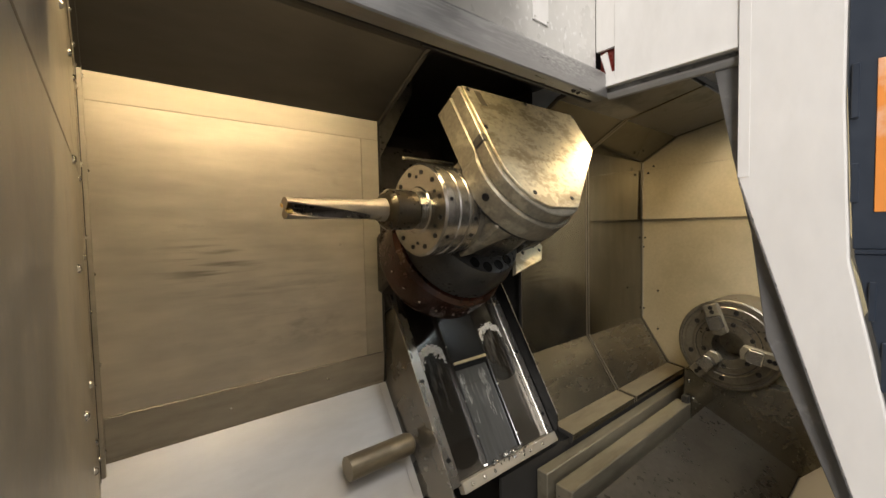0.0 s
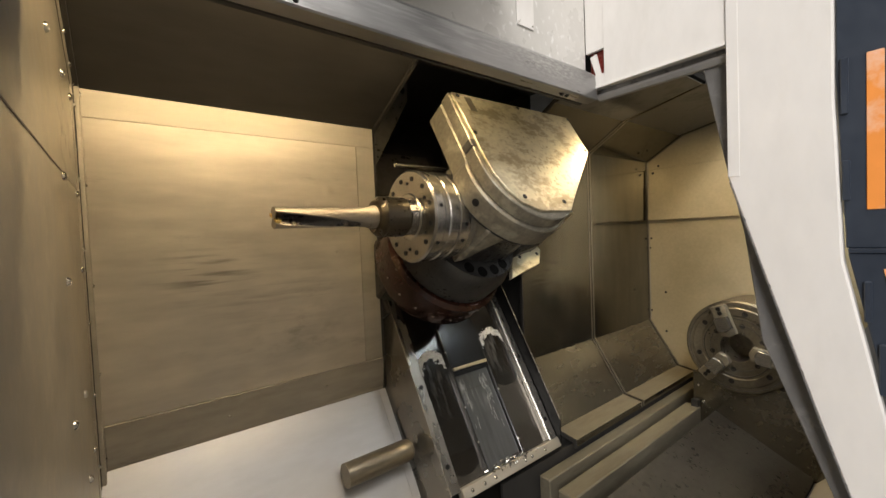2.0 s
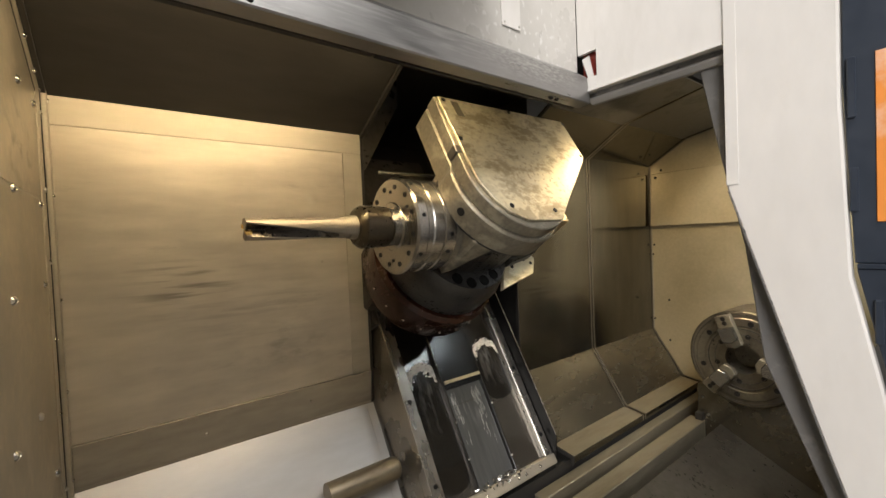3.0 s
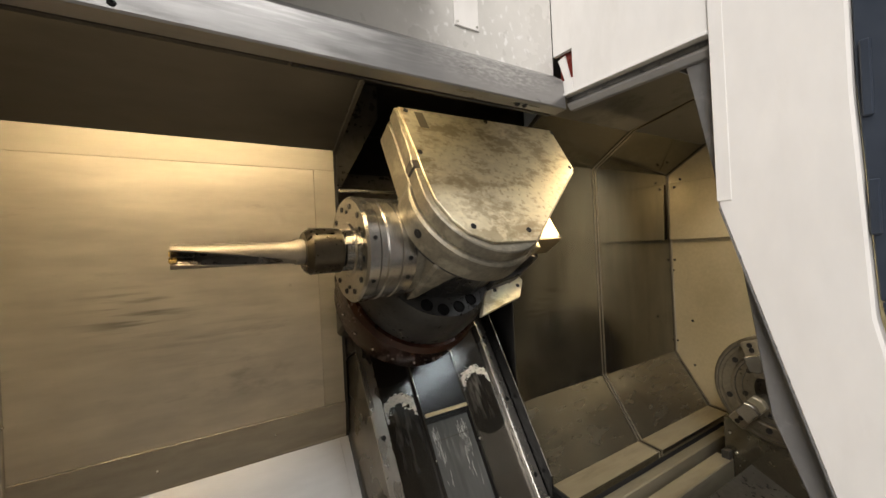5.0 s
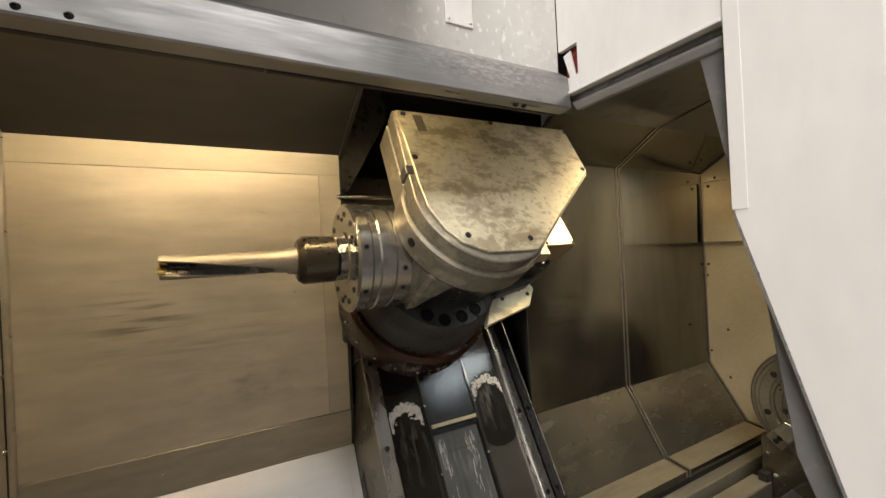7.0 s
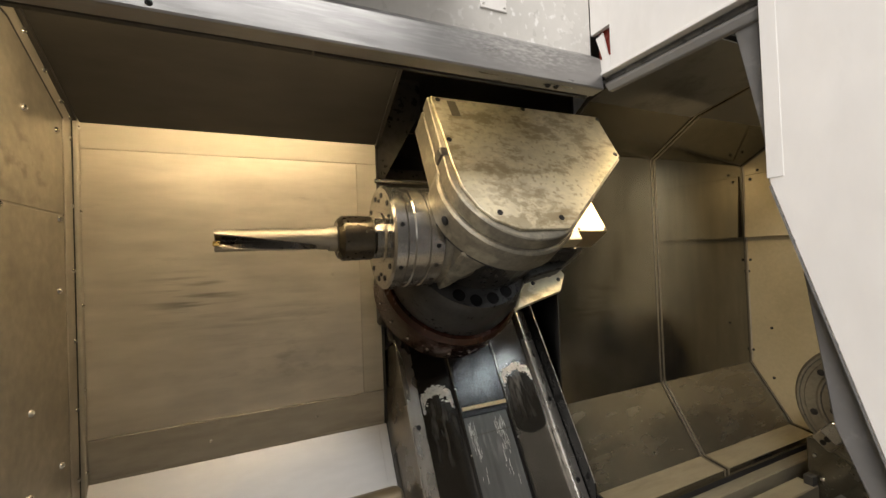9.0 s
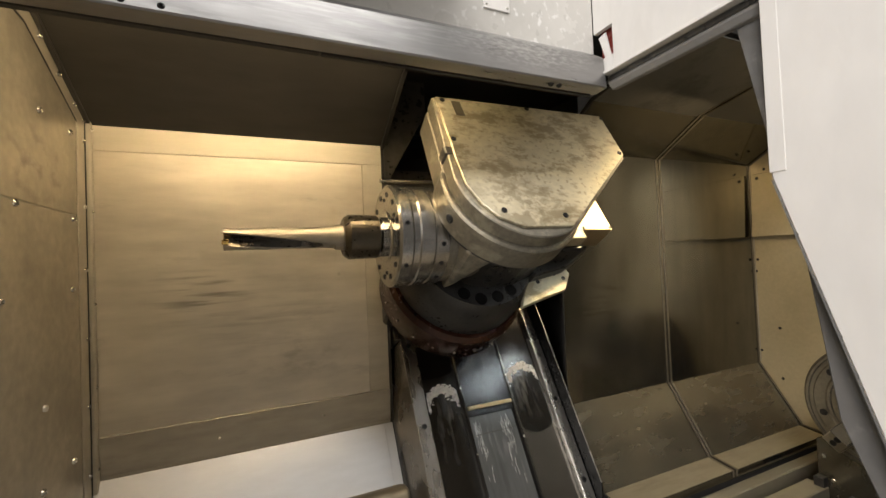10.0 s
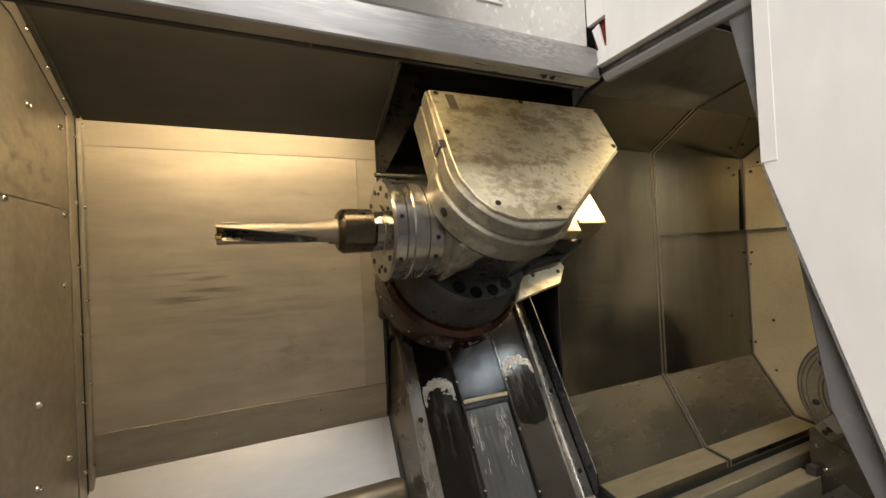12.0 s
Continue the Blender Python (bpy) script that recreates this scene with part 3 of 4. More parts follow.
part("fin_plate", prism([(1.338, -0.39, -0.05), (1.338, 0.70, -0.05), (1.338, 0.70, 0.055), (1.338, -0.30, 0.055), (1.338, -0.40, 0.0)], (0.006, 0, 0), 0.001), FIN, chute)
part("edge_bead", prism([(1.3365, -0.30, 0.0556), (1.3365, 0.70, 0.0556), (1.3365, 0.70, 0.0580), (1.3365, -0.30, 0.0580)], (0.003, 0, 0)), RIM, chute)
part("fin", prism([(1.3445, -0.40, 0.0), (1.3445, 0.70, 0.055), (1.40, 0.70, -0.06), (1.40, -0.40, -0.06)], (0, 0, -0.004), 0.0), FIN, chute)
part("foot_bar", box(0.80, 1.34, -0.40, -0.361, -0.030, 0.004, 0.003), STEEL, chute)
for xx, vv in ((0.775, 0.0), (0.775, -0.28), (0.775, 0.28), (1.314, 0.26), (1.314, 0.0), (1.314, -0.28)):
    socket_bolt("bolt", (xx, vv, 0.0005), (0, 0, 1), 0.0085, chute)
for xx in (0.84, 0.90, 0.955, 1.12, 1.16, 1.24):
    dome_screw("screw", (xx, -0.380, 0.004), (0, 0, 1), 0.007, chute)
for xx, vv in ((0.9395, 0.10), (0.9395, -0.12), (1.134, 0.12), (1.134, -0.10), (0.9395, -0.25), (1.134, -0.3)):
    dome_screw("screw", (xx, vv, -0.004), (0, 0, 1), 0.004, chute)
chips = bmesh.new()
for _ in range(170):
    c = CH @ Vector((random.gauss(1.06, 0.055), random.uniform(-0.372, -0.342), random.uniform(-0.012, 0.012)))
    a = Vector((random.gauss(0, 1), random.gauss(0, 1), random.gauss(0, 1))).normalized() * random.uniform(0.003, 0.008)
    b = a.orthogonal().normalized() * random.uniform(0.001, 0.003)
    v4 = [chips.verts.new(c + q) for q in (-a - b, -a + b, a * 0.3 + b * 2, a + b, a - b)]
    chips.faces.new(v4)
thing("metal_chips", chips, MACHINED, "small heap of bright metal chips on the foot bar", "chips", kind="stuff")
thing("guard_plate", prism([(0.714, 1.312, 1.78), (0.742, 1.312, 1.78), (0.90, 1.312, 2.05), (0.90, 1.312, 2.175), (0.714, 1.312, 2.175)], (0, 0.004, 0), 0.001), COLUMN, "dark oily guard plate beside the column", "plate")
thing("edge_strip", profile_sheet([(0.60, 2.098), (0.972, 2.052), (1.272, 1.893)], 0.7005, 0.712, -0.012), BLACK, "black edge strip at the end of the sloping ceiling", "strip")
column = empty("column", CH, "dark steel column behind the milling head", "column")
# Body and face painted black like the unlit opening round them.
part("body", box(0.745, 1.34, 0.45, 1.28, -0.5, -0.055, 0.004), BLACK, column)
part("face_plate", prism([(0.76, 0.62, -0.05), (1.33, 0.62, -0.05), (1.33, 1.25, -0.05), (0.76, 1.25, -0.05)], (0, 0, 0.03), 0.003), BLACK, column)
part("side_plate", box(0.722, 0.742, 0.30, 1.22, -0.30, 0.02, 0.003), COLUMN, column)

# ---- way covers and end wall on the chuck side ----
PROFILE = [(0.60, 2.130), (0.972, 2.055), (1.200, 1.917), (1.200, 0.842), (1.022, 0.565), (0.925, 0.552), (0.925, 0.528)]


def moved(prof, d):
    """The same profile, drawn inwards by d."""
    cy, cz = 0.75, 1.35
    return [(y + d * (-1 if y > cy else 1), z + d * (-1 if z > cz else 1)) for y, z in prof]


for nm, xa, xb, d in (("telescopic_cover", 1.425, 2.052, 0.006), ("telescopic_cover", 2.053, 2.746, 0.0)):
    tc = thing(nm, profile_sheet(moved(PROFILE, d), xa, xb, -0.006), COVER_WORN if xa < 2 else STEEL_COVER, "polished dark steel telescopic way cover, smeared with oil", "way cover", "telescopic covers")
    part("lip", profile_sheet(moved(PROFILE, d + 0.0065), xb - 0.011, xb - 0.004, -0.004, 0.0), LIP, tc)
    # Sheet added so the slope carries its own lit tone.
    part("slope_sheet", profile_sheet([(y - d - 0.0065, z + d + (0.0040 if z < 0.7 else 0.0)) for y, z in PROFILE[3:6]], xa + 0.002, xb - 0.040, -0.003), SLOPE_STEEL, tc, "sloping foot sheet in its own lit tone")
    # Light on the upward-facing ledge, put into a lighter sheet.
    part("ledge_sheet", profile_sheet([(y - d - 0.010, z + d + 0.0088) for y, z in PROFILE[4:6]], xa + 0.004, xb - 0.042, -0.003), RAIL, tc, "ledge sheet in a lighter tone for light from above")
    part("roof_sheet", profile_sheet([(y, z - d - 0.0075) for y, z in PROFILE[:2]], xa + 0.002, xb - 0.040, -0.003), SHEET_MATTE, tc, "dull grey roof sheet with oily drips")
    if xa < 2:
        # Black cap put over the lit sheet edge.
        part("end_cap", profile_sheet(moved(PROFILE, d + 0.004), xa - 0.006, xa - 0.0005, -0.016), BLACK, tc)
        part("wiper_lip", profile_sheet(moved(PROFILE, d + 0.0065), xb - 0.034, xb - 0.027, -0.003, 0.0), LIP, tc)
for nm, a in (("bed_rail", (1.20, 2.74, 0.874, 0.926, 0.371, 0.502)), ("bed_rail", (1.20, 2.385, 0.762, 0.838, 0.371, 0.482))):
    thing(nm, box(*a, 0.004), RAIL, "oily steel guide rail along the bed", "rail", "bed rails")
# Shade between rails and ledge, put in as black slot surfaces.
thing("bed_slot_floor", box(1.0, 2.75, 0.60, 0.96, 0.36, 0.37, 0), BLACK, "slot between the bed rails, black for its shade", "slot", kind="structure")
thing("bed_slot_back", box(1.0, 2.747, 0.936, 0.948, 0.25, 0.540, 0), BLACK, "back of the slot under the way covers, black for its shade", "slot", kind="structure")
thing("bed_apron", profile_sheet([(0.698, 0.470), (0.30, 0.27)], 0.72, 2.9, -0.01), COLUMN, "dark oily sloping steel apron in front of the rails", "floor plate", kind="structure")

endw = thing("wall_end", box(2.748, 2.78, -0.1, 1.26, 0.30, 2.15, 0), TAN, "tan lacquered end wall beside the chuck", "wall", kind="structure")
part("edge_strip", box(2.742, 2.7475, 1.185, 1.199, 0.85, 1.915, 0.001), STEEL, endw)
hood = prism([(2.747, 1.178, 1.862), (2.747, 1.178, 1.528), (2.712, 1.178, 1.522), (2.738, 1.178, 1.860)], (0, -0.60, 0), 0.002)
part("hood_sheet", hood, TAN, endw, "tan bulging cover sheet")
for yy, zz in ((1.175, 1.40), (1.185, 1.337), (1.182, 0.911), (1.09, 1.041), (1.14, 1.975), (1.12, 1.88), (1.09, 0.78)):
    dome_screw("screw", (2.7475, yy, zz), (-1, 0, 0), 0.007, endw, BOLT)
dome_screw("screw", (2.735, 1.150, 1.835), (-1, 0, 0), 0.008, endw, BOLT)

# ---- headstock and chuck ----
CZ, CY, CX = 0.845, 0.585, 2.37
chuck = empty("lathe_chuck", Matrix.Translation((CX, CY, CZ)) @ pose(0, 0, 0, 0, -90, 0), "large steel lathe chuck with stepped jaws", "chuck")
sharp(part("body", lathe([(-0.30, 0), (-0.30, 0.235), (-0.01, 0.240), (0.0, 0.230), (0.0, 0.075), (-0.12, 0.07), (-0.12, 0)], seg=72), CHUCK, chuck))
sharp(part("face_ring", lathe([(0.0, 0.205), (0.004, 0.200), (0.004, 0.165), (0.0, 0.16)], seg=72), CHUCK, chuck))
for ra, rb in ((0.146, 0.152), (0.118, 0.122), (0.218, 0.222)):
    sharp(part("turned_ring", lathe([(0.0002, rb), (0.0022, rb - 0.001), (0.0022, ra + 0.001), (0.0002, ra)], seg=72), CAST_MID, chuck))
for k in range(3):
    a = radians(20 + 120 * k)
    R = Matrix.Rotation(a, 4, "Z")
    jaw = prism([R @ Vector(p) for p in ((0.07, -0.035, 0.001), (0.225, -0.035, 0.001), (0.225, 0.035, 0.001), (0.07, 0.035, 0.001), (0.058, 0.0, 0.001))], (0, 0, 0.035), 0.004)
    j = part("jaw", jaw, CAST, chuck)
    part("jaw_step", prism([R @ Vector(p) for p in ((0.10, -0.034, 0.036), (0.165, -0.034, 0.036), (0.165, 0.034, 0.036), (0.10, 0.034, 0.036), (0.088, 0, 0.036))], (0, 0, 0.03), 0.004), MACHINED, j)
    for rr in (0.185, 0.207):
        socket_bolt("bolt", R @ Vector((rr, 0, 0.0365)), (0, 0, 1), 0.011, chuck)
    for da in (-32, 32):
        Q = Matrix.Rotation(a + radians(da), 4, "Z")
        socket_bolt("bolt", Q @ Vector((0.18, 0, 0.0045)), (0, 0, 1), 0.013, chuck)
        socket_bolt("bolt", Q @ Vector((0.115, 0, 0.0005)), (0, 0, 1), 0.012, chuck)
stock = thing("headstock_guard", box(2.39, 2.47, 0.10, 0.80, 0.26, 0.665, 0.004), SLOPE_STEEL, "oily steel guard plate below the chuck", "guard")
for yy, zz in ((0.749, 0.510), (0.775, 0.466), (0.60, 0.42), (0.775, 0.60)):
    dome_screw("screw", (2.39, yy, zz), (-1, 0, 0), 0.009, stock)
part("stop_block", box(2.352, 2.388, 0.765, 0.80, 0.455, 0.52, 0.003), BLACK, stock)

# ---- header beam, upper front panels ----
beam = thing("header_beam", prism([(LEFT_X, 0.545, 1.865), (LEFT_X, 0.585, 1.862), (LEFT_X, 0.598, 1.885), (LEFT_X, 0.598, 1.962), (LEFT_X, 0.580, 1.962), (LEFT_X, 0.552, 1.940)], (1.215, 0, 0), 0.003), BEAM, "scratched galvanised steel header beam over the opening", "beam")
# Dark line under the beam, drawn as thin black strips.
part("dark_slit", box(LEFT_X, 0.41, 0.5985, 0.612, 1.868, 1.885, 0.001), BLACK, beam)
part("dark_slit", box(0.414, 1.063, 0.5985, 0.609, 1.866, 1.885, 0.001), BLACK, beam)
for xx in (0.125, 0.175):
    dome_screw("screw", (xx, 0.548, 1.8755), (0, -1, 0), 0.006, beam, BOLT)
for xx in (0.915, 0.938):
    dome_screw("screw", (xx, 0.566, 1.8635), (0, 0, -1), 0.007, beam, BOLT)
upper = thing("wall_upper", box(LEFT_X, 1.066, 0.585, 0.597, 1.963, 2.65, 0.0), UPPER, "cream painted upper front panel with pale patches for its wet shine", "wall", kind="structure")
cp = part("cover_plate", box(0.757, 0.824, 0.581, 0.5848, 2.017, 2.10, 0.0015), WHITE, upper)
for xx in (0.764, 0.817):
    dome_screw("screw", (xx, 0.581, 2.026), (0, -1, 0), 0.003, cp)
side = thing("wall_upper_side", box(1.066, 1.086, 0.20, 0.525, 1.906, 2.65, 0.001), WHITE, "cream painted side panel above the opening", "wall", kind="structure")
part("edge_fold", box(1.068, 1.080, 0.5255, 0.584, 2.012, 2.65, 0.0005), WHITE, side)
part("tab", prism([(1.074, 0.556, 1.943), (1.074, 0.538, 1.943), (1.074, 0.552, 2.005), (1.074, 0.574, 2.000)], (0.003, 0, 0), 0.0), WHITE, side)
part("sill", box(1.066, 1.086, 0.5255, 0.556, 1.906, 1.940, 0.001), WHITE, side)
side_rail = thing("side_rail", prism([(1.0865, 0.56, 1.906), (1.0865, 0.56, 1.936), (1.108, 0.56, 1.936), (1.108, 0.56, 1.870), (1.094, 0.56, 1.870), (1.082, 0.56, 1.882), (1.080, 0.56, 1.905)], (0, -0.36, 0), 0.002), GREY_PAINT, "grey channel rail along the side of the opening", "rail")
part("bead", box(1.058, 1.0785, 0.22, 0.552, 1.8985, 1.9055, 0.001), WHITE, side_rail, "cream folded lip")
# Groove drawn as a thin dark strip on the rail face.
part("groove", box(1.0775, 1.0797, 0.21, 0.555, 1.886, 1.896, 0.0), COLUMN, side_rail, "groove drawn as a dark strip")
thing("warning_lamp", box(1.090, 1.12, 0.505, 0.584, 1.943, 2.070, 0.004), material("red_plastic", (0.20, 0.03, 0.02), 0.3, 0, 0.1, 20.0), "dark red plastic block behind the corner gap", "lamp")

# ---- door jamb, door and the blue outer panel ----
thing("door_jamb", prism([(1.105, 0.290, 1.92), (1.105, 0.240, 1.650), (1.105, 0.200, 1.460), (1.105, 0.168, 1.205), (1.105, 0.105, 1.04), (1.105, -0.06, 0.60), (1.105, -0.16, 0.60), (1.105, -0.02, 1.06), (1.105, 0.10, 1.48), (1.105, 0.16, 1.92)], (0.02, 0, 0), 0.002), JAMB, "dark grey slanted door jamb", "jamb", kind="structure")
door = empty("sliding_door", Matrix.Identity(4), "cream white sliding door pushed open, with a kinked edge", "door")
DOOR = [(0.219, 2.45), (0.217, 1.584), (0.062, 1.064), (-0.058, 0.68), (-0.12, 0.68), (-0.040, 1.064), (0.024, 1.40), (0.036, 1.73), (0.036, 2.45)]
part("end_face", prism([(1.060, y, z) for y, z in DOOR], (0.03, 0, 0), 0.004), WHITE, door)
part("lip", box(1.0580, 1.0597, 0.194, 0.2175, 1.592, 2.45, 0.0008), WHITE, door)


def chipped_edge(line, x, seed):
    """Bare metal along a door edge where the paint has chipped away."""
    bm = bmesh.new()
    for (y0, z0), (y1, z1) in zip(line, line[1:]):
        n = int(math.hypot(y1 - y0, z1 - z0) / 0.004)
        prev = None
        for i in range(n + 1):
            f = i / n
            y, z = y0 + (y1 - y0) * f, z0 + (z1 - z0) * f
            w = 0.0025 + 0.004 * max(0.0, noise.noise(Vector((seed, z * 60, 0)))) + 0.003 * max(0.0, noise.noise(Vector((seed, z * 190, 5))))
            ring = [bm.verts.new(p) for p in ((x, y - w, z), (x, y - 0.0005, z), (x + 0.0007, y - 0.0005, z), (x + 0.0007, y - w, z))]
            if prev:
                for a in range(4):
                    bm.faces.new((prev[a], prev[(a + 1) % 4], ring[(a + 1) % 4], ring[a]))
            prev = ring
    return bm


part("chipped_edge", chipped_edge([(0.2165, 1.580), (0.0625, 1.064), (-0.057, 0.684)], 1.0592, 2.0), JAMB, door, "bare grey metal where paint has chipped")
SKIN = [(0.212, 2.45), (0.2112, 2.10), (0.210, 1.584), (0.0717, 1.12), (0.055, 1.064), (-0.062, 0.68)]
# Unseen skin, made dark so the trays reflect little and fill stays low.
for prof, xa, xb in ((SKIN, 1.0905, 1.35), (SKIN, 2.35, 2.6), (SKIN[:2], 1.3505, 2.3495), (SKIN[3:], 1.3505, 2.3495)):
    part("inner_skin", profile_sheet(prof, xa, xb, 0.004), STEEL_DARK, door, "unseen inner skin, kept dark to dim reflections")
# Unseen window, added so the right-hand fill light reaches the way cover.
pane = part("added_window_pane", profile_sheet(SKIN[1:4], 1.352, 2.348, 0.004), GLASS, door, "unseen door window, added to let light in")
pane.visible_shadow = False
blue = empty("outer_panel", Matrix.Identity(4), "dark blue outer panel with worn orange stripes", "panel")
part("sheet", prism([(1.072, 0.034, 2.4), (1.072, 0.034, 1.75), (1.072, 0.021, 1.425), (1.072, -0.30, 1.425), (1.072, -0.30, 2.4)], (0.02, 0, 0), 0.002), BLUE, blue)
part("sheet", prism([(1.072, 0.019, 1.415), (1.072, -0.042, 1.10), (1.072, -0.12, 0.70), (1.072, -0.34, 0.70), (1.072, -0.30, 1.415)], (0.02, 0, 0), 0.002), BLUE, blue)
part("stripe", box(1.0690, 1.0718, -0.032, -0.008, 1.50, 1.80, 0.001), ORANGE, blue, "worn orange stripe")
part("stripe", prism([(1.069, -0.03, 1.385), (1.069, -0.053, 1.385), (1.069, -0.088, 1.15), (1.069, -0.072, 1.15)], (0.0028, 0, 0), 0.0), ORANGE, blue, "worn orange stripe")
part("frame_edge", box(1.068, 1.0945, -0.30, 0.018, 1.4155, 1.4245, 0.001), BLUE, blue)
for a in ((0.016, 0.028, 1.69, 1.80), (0.014, 0.026, 1.52, 1.60), (-0.015, -0.004, 1.28, 1.36), (-0.035, -0.024, 1.14, 1.24)):
    part("hinge", box(1.064, 1.0715, a[0], a[1], a[2], a[3], 0.002), BLUE, blue)
thing("machine_front", box(-0.6, LEFT_X - 0.03, -0.12, -0.08, 0.0, 2.65, 0.002), WHITE, "cream painted machine front beside the opening", "wall", kind="structure")
thing("machine_front_right", box(2.62, 3.4, -0.16, -0.12, 0.0, 2.65, 0.002), WHITE, "cream painted machine front beside the door", "wall", kind="structure")
thing("machine_sill", prism([(LEFT_X, -0.12, 0.05), (LEFT_X, -0.12, 0.62), (LEFT_X, -0.04, 0.66), (LEFT_X, 0.3, 0.25), (LEFT_X, 0.3, 0.05)], (3.0, 0, 0), 0.003), WHITE, "cream painted sill of the machine opening", "sill", kind="structure")
thing("machine_roof", box(LEFT_X - 0.03, 2.9, 0.598, 2.0, 2.21, 2.24, 0), WHITE, "cream painted machine roof", "roof", kind="structure")

# ---- quill in front of the floor plate ----
QUILL = material("worn_quill_steel", (0.30, 0.26, 0.19), 0.4, 0.8, 0.2, 8.0, (1, 4, 4), 30, 0.1, 0.1)
quill = empty("support_quill", Matrix.Identity(4), "worn round steel quill on a short cast bracket", "quill")
sharp(part("barrel", lathe([(0.60, 0), (0.60, 0.038), (0.828, 0.038), (0.842, 0.034), (0.850, 0.025), (0.850, 0)], Matrix.Translation((LEFT_X, 1.09, 0.728)) @ ALONG_X, 48), QUILL, quill))
part("bracket", prism([(0.52, 1.101, 0.745), (0.52, 1.079, 0.711), (0.52, 1.1195, 0.6842), (0.52, 1.1415, 0.7182)], (0.09, 0, 0), 0.004), CAST_DARK, quill)

# ---- milling head ----
HEAD = Matrix.Translation((0.905, 0.684, 1.677)) @ pose(0, 0, 0, 57.5, 0, 0)   # local z out of the cover, x along the bed
head = empty("milling_head", HEAD, "swivelling milling head with an oil-stained cover plate", "milling head")
COVER_LOOP = [(-0.161, 0.289), (0.433, 0.296), (0.421, 0.114), (0.084, -0.160), (-0.055, -0.161), (-0.112, -0.132), (-0.143, -0.094), (-0.166, -0.034), (-0.168, 0.049), (-0.165, 0.099)]
part("cover_plate", prism([(x, y, -0.008) for x, y in COVER_LOOP], (0, 0, 0.008), 0.0015), COVER, head, "oil-stained aluminium cover plate")


def arc(r, a0, a1, n):
    return [(r * math.cos(radians(a0 + (a1 - a0) * i / n)), r * math.sin(radians(a0 + (a1 - a0) * i / n))) for i in range(n + 1)]


loop = [(0.442, 0.302), (-0.168, 0.296), (-0.180, 0.10)] + arc(0.186, 172, 318, 26) + [(0.428, 0.108)]
part("cover_rim", prism([(x, y, -0.050) for x, y in loop], (0, 0, 0.0415), 0.003), CAST, head)
loop = [(0.440, 0.300), (-0.170, 0.294), (-0.182, 0.06)] + arc(0.198, 168, 322, 26) + [(0.426, 0.100)]
part("housing", prism([(x, y, -0.130) for x, y in loop], (0, 0, 0.0795), 0.006), CAST, head, "worn cast housing")
part("groove_ring", prism([(x, y, -0.140) for x, y in arc(0.190, 0, 354, 59)], (0, 0, 0.009), 0.002), CAST_DARK, head)
part("notch", box(-0.187, -0.160, 0.070, 0.098, -0.046, -0.006, 0.003), CAST_MID, head)
for x, y in ((-0.144, 0.275), (-0.155, 0.118), (0.428, 0.282), (0.405, 0.118), (-0.094, -0.114), (0.075, -0.128), (0.135, 0.283)):
    socket_bolt("bolt", (x, y, 0.0004), (0, 0, 1), 0.0075, head)
part("name_plate", box(-0.118, -0.092, 0.215, 0.275, 0.0005, 0.0015, 0.0), LIP, head, "small blank metal plate")
# body under the cover
body_loop = [(-0.085, 0.155), (-0.085, -0.050), (-0.105, -0.075), (-0.085, -0.112), (-0.02, -0.135), (0.09, -0.135), (0.18, -0.100), (0.25, 0.0), (0.28, 0.155)]
part("body", prism([(x, y, -0.400) for x, y in body_loop], (0, 0, 0.252), 0.018), CAST_DARK, head, "dark oily cast body")
sharp(part("lower_ring", lathe([(-0.47, 0), (-0.47, 0.222), (-0.39, 0.222), (-0.345, 0.206), (-0.330, 0.196), (-0.330, 0)], seg=80), CAST_DARK, head, "oily black bearing ring"))
for x, y in ((-0.079, -0.150), (-0.030, -0.171), (0.027, -0.168), (0.079, -0.150)):
    sharp(part("port", lathe([(0.0, 0.019), (0.003, 0.0185), (0.003, 0.0155), (0.0004, 0.0145), (0.0004, 0)], Matrix.Translation((x, y, -0.3300)), 20), FIN, head))
sharp(part("swivel_flange", lathe([(-0.64, 0), (-0.64, 0.225), (-0.60, 0.245), (-0.49, 0.245), (-0.474, 0.232), (-0.470, 0)], seg=96), RUST, head, "rust-brown round swivel flange"))
for a in range(-170, 0, 17):
    dome_screw("screw", (0.2455 * math.cos(radians(a)), 0.2455 * math.sin(radians(a)), -0.56), (math.cos(radians(a)), math.sin(radians(a)), 0), 0.005, head)
part("ram", box(-0.22, 0.24, -0.05, 0.62, -0.80, -0.60, 0.01), COLUMN, head)
# spindle
SP = Matrix.Translation((0, 0, -0.250)) @ pose(0, 0, 0, 0, -90, 0)   # local z towards the drill
sharp(part("neck", lathe([(0.05, 0.122), (0.10, 0.127), (0.160, 0.130), (0.172, 0.126)], SP, 72), CAST, head, "rough cast spindle neck"))
part("neck_web", prism([(-0.142, -0.138, -0.131), (-0.060, -0.165, -0.131), (-0.095, -0.154, -0.210), (-0.120, -0.146, -0.280), (-0.142, -0.138, -0.325)], (0, 0.27, 0), 0.008), CAST, head, "cast neck with bare patches")
nose = sharp(part("spindle_nose", lathe([(0.168, 0.0), (0.168, 0.134), (0.204, 0.134), (0.207, 0.130), (0.213, 0.130), (0.216, 0.136), (0.243, 0.136), (0.247, 0.133), (0.262, 0.133), (0.268, 0.138), (0.294, 0.138), (0.300, 0.132), (0.300, 0.070), (0.304, 0.066), (0.304, 0.0)], SP, 96), MACHINED, head, "turned steel spindle nose with rings"))
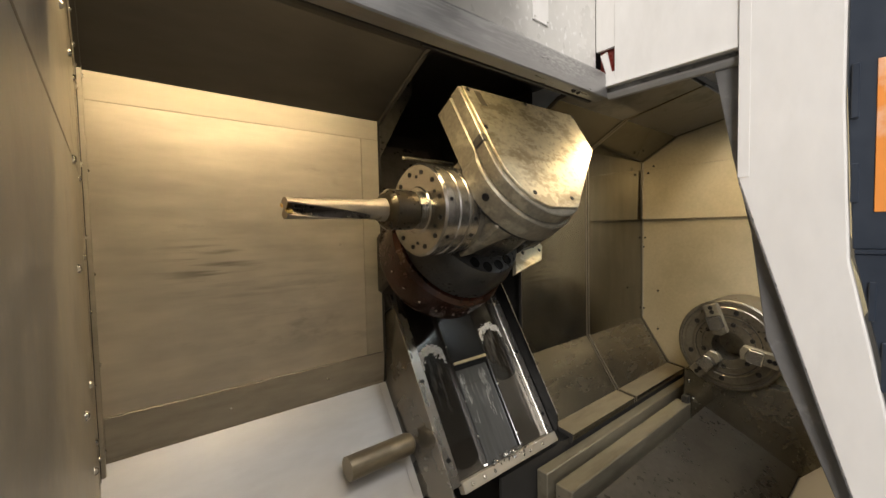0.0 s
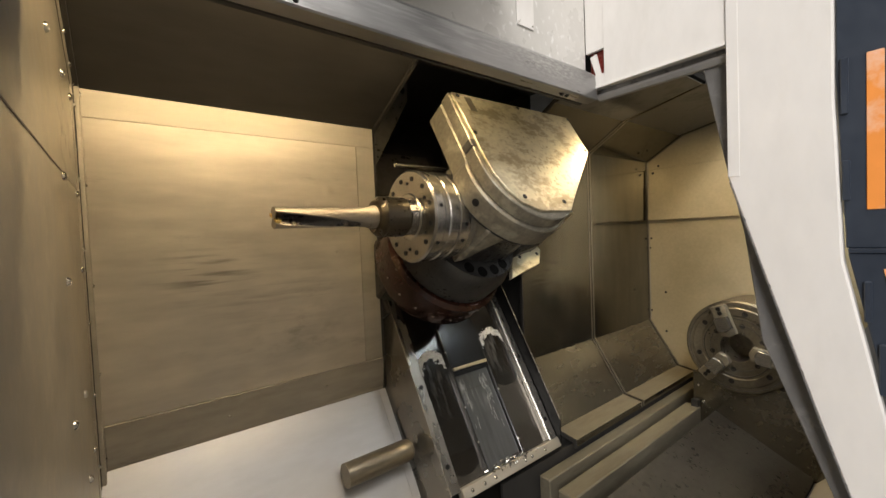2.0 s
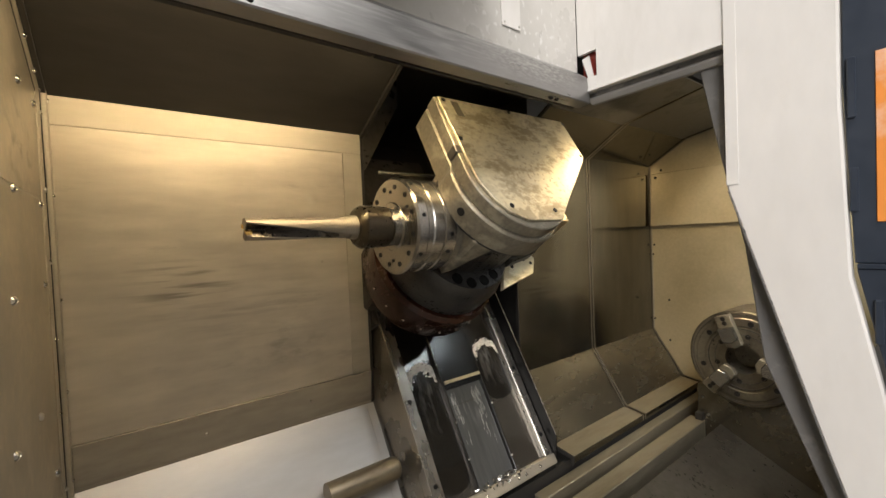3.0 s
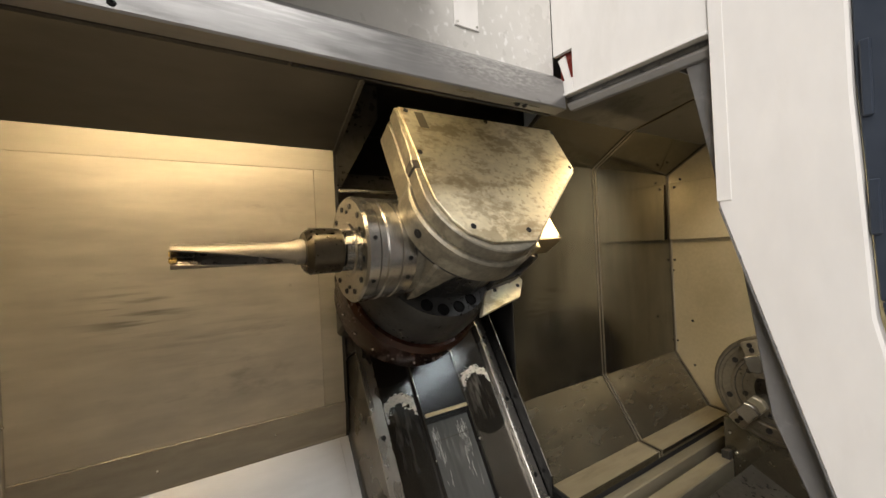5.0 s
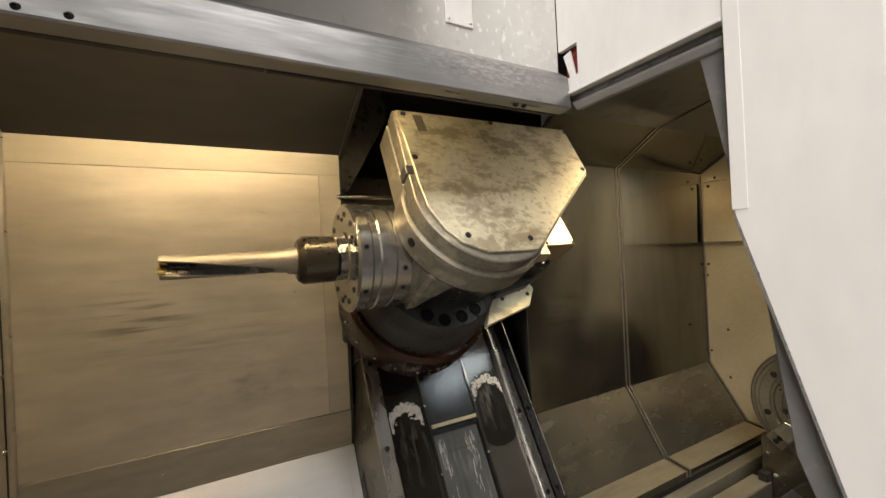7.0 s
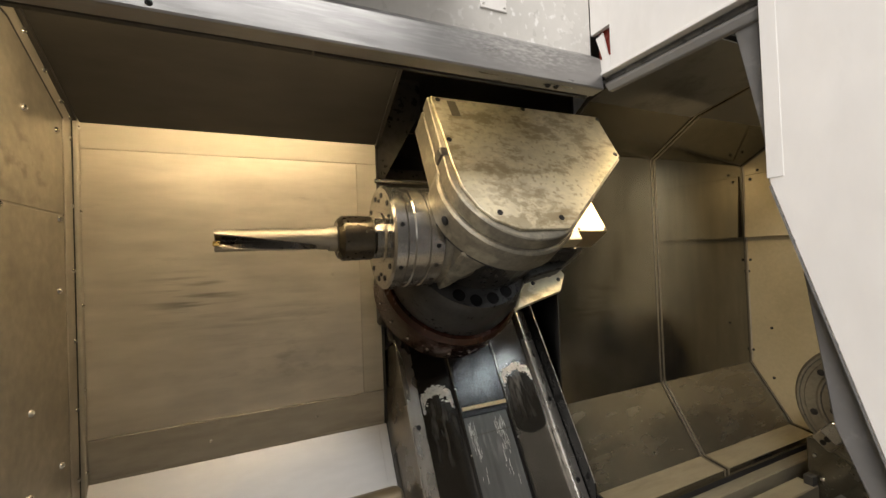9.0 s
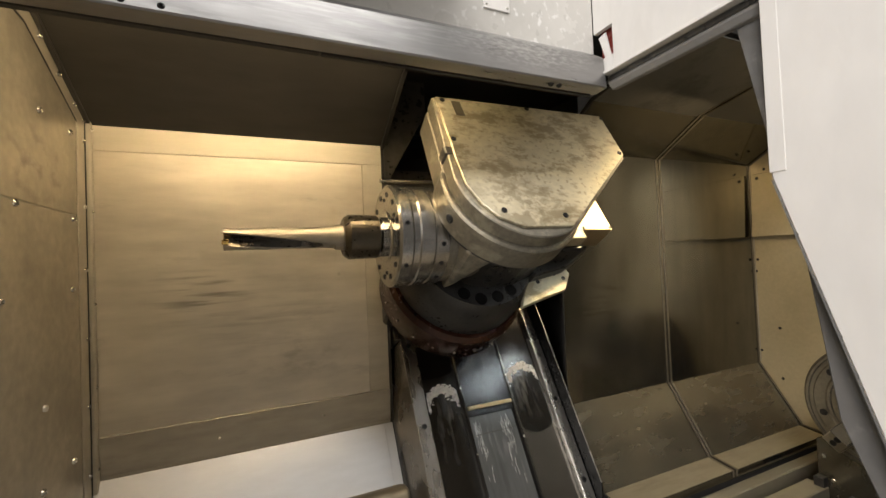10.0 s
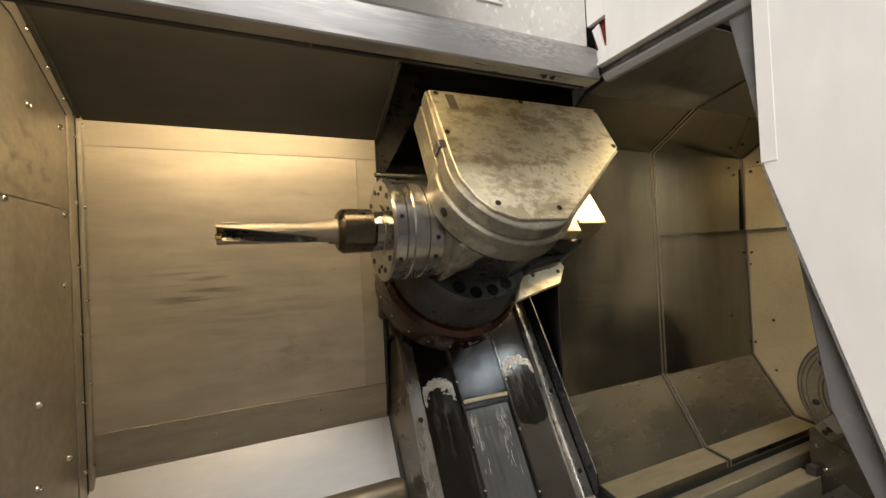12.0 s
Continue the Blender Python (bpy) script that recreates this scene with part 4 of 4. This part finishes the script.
for k in range(12):
    a = radians(15 + 30 * k)
    c = SP @ Vector((0.112 * math.cos(a), 0.112 * math.sin(a), 0.3005))
    socket_bolt("bolt", c, (-1, 0, 0), 0.0072, head)
    c2 = SP @ Vector((0.098 * math.cos(a + 0.22), 0.098 * math.sin(a + 0.22), 0.3005))
    if k % 2:
        socket_bolt("bolt", c2, (-1, 0, 0), 0.005, head)
for k in range(16):
    a = radians(22.5 * k)
    d = Vector((math.cos(a), math.sin(a), 0))
    w = (SP.to_3x3() @ d)
    socket_bolt("bolt", SP @ (d * 0.1342 + Vector((0, 0, 0.186))), w, 0.006, head)
    if k % 2:
        socket_bolt("bolt", SP @ (d * 0.1382 + Vector((0, 0, 0.281))), w, 0.0055, head)
sharp(part("drive_collar", lathe([(0.304, 0.052), (0.318, 0.052), (0.322, 0.046), (0.322, 0)], SP, 48), MACHINED, head))
for k in range(4):
    a = radians(90 * k + 12)
    part("drive_key", box(-0.328, -0.305, 0.046 * math.cos(a) - 0.009, 0.046 * math.cos(a) + 0.009, -0.25 + 0.046 * math.sin(a) - 0.009, -0.25 + 0.046 * math.sin(a) + 0.009, 0.002), MACHINED, head)
sharp(part("coolant_pipe", lathe([(0.08, 0), (0.08, 0.0065), (0.284, 0.0065), (0.286, 0.005), (0.286, 0)], Matrix.Translation((0, 0.190, -0.235)) @ pose(0, 0, 0, 0, -90, 0), 16), MACHINED, head, "thin bright coolant pipe"))
socket_bolt("port", (-0.1862, -0.068, -0.0887), (-0.94, -0.34, 0), 0.012, head)
# blocks on the far side
part("side_block", box(0.335, 0.466, -0.022, 0.128, -0.300, -0.205, 0.003), BRASS, head, "bright machined block")
part("side_block_base", prism([(0.16, -0.125, -0.37), (0.30, -0.098, -0.37), (0.375, -0.060, -0.37), (0.43, -0.030, -0.37), (0.43, 0.06, -0.37), (0.16, 0.06, -0.37)], (0, 0, 0.068), 0.006), CAST_DARK, head, "black stepped gear housing")
part("side_block_step", box(0.19, 0.335, -0.075, 0.05, -0.3015, -0.235, 0.006), CAST_DARK, head)
for x, y in ((0.345, -0.012), (0.456, -0.012), (0.456, 0.118)):
    socket_bolt("bolt", (x, y, -0.2048), (0, 0, 1), 0.005, head)
part("step_block", box(0.262, 0.322, -0.064, 0.03, -0.2345, -0.188, 0.003), COVER, head)
part("bracket", prism([(0.322, -0.068, -0.36), (0.336, -0.100, -0.36), (0.290, -0.160, -0.36), (0.105, -0.205, -0.36), (0.150, -0.130, -0.36), (0.22, -0.094, -0.36), (0.28, -0.080, -0.36)], (0, 0, 0.02), 0.002), COVER, head, "bright bracket plate")
for x, y in ((0.300, -0.118), (0.27, -0.100), (0.195, -0.125)):
    socket_bolt("bolt", (x, y, -0.3395), (0, 0, 1), 0.007, head)

# ---- tool holder and drill ----
AX = HEAD @ SP
holder = thing("tool_holder", lathe([(0.3225, 0.0), (0.3225, 0.050), (0.327, 0.0575), (0.400, 0.0585), (0.411, 0.051), (0.4142, 0.046), (0.4142, 0.0)], AX, 64), HOLDER, "blackened round tool holder in the spindle nose", "tool holder")
sharp(holder)


def drill_body():
    """Shank, then a round body with two twisted flutes."""
    bm = bmesh.new()
    seg, n = 96, 110
    z0, z1, r = 0.4145, 0.686, 0.0265
    rings = []
    for i in range(n + 1):
        f = i / n
        z = z0 + (z1 - z0) * f
        ring = []
        for j in range(seg):
            a = 2 * math.pi * j / seg + radians(-118 + 84 * f)
            rr = r if f > 0.24 else r * (1.0 + 0.11 * (1 + math.cos(math.pi * f / 0.24)))
            if f > 0.08:
                tw = radians(-118 + 84 * f)
                deep = min(1.0, max(0.0, f - 0.16) / 0.22) * 0.72
                for base in (0, math.pi):
                    d = (a - tw - base + math.pi) % (2 * math.pi) - math.pi
                    if abs(d) < 0.60:
                        rr = min(rr, r * (1 - deep * (math.cos(d / 0.60 * math.pi / 2) ** 0.5)))
            ring.append(bm.verts.new(AX @ Vector((rr * math.cos(a), rr * math.sin(a), z))))
        rings.append(ring)
    for a, c in zip(rings, rings[1:]):
        for j in range(seg):
            k = (j + 1) % seg
            bm.faces.new((a[j], a[k], c[k], c[j]))
    bm.faces.new(rings[-1])
    bm.faces.new(rings[0][::-1])
    return bm


def flute_faces(ob, limit):
    """Flute faces get a darker colour, for their dark finish and recess shade."""
    ob.data.materials.append(FLUTE)
    inv = AX.inverted()
    for f in ob.data.polygons:
        c = inv @ f.center
        if math.hypot(c.x, c.y) < limit and c.z < 0.684:
            f.material_index = 1


# Dark finish and recess shade of the flutes, put into one colour.
FLUTE = material("shaded_dark_flute", (0.13, 0.115, 0.10), 0.28, 0.9, 0.2, 20.0)
drill = thing("indexable_drill", drill_body(), DRILL, "satin steel indexable drill with two twisted flutes", "drill")
sharp(drill, 40)
flute_faces(drill, 0.0245)
for k in (0, 1):
    b0 = box(-0.004, 0.004, 0.012, 0.0255, 0.674, 0.6885, 0.001)
    bmesh.ops.transform(b0, matrix=AX @ Matrix.Rotation(radians(215 + 180 * k), 4, "Z"), verts=b0.verts[:])
    part("insert", b0, INSERT, drill, "gold-coated carbide insert")
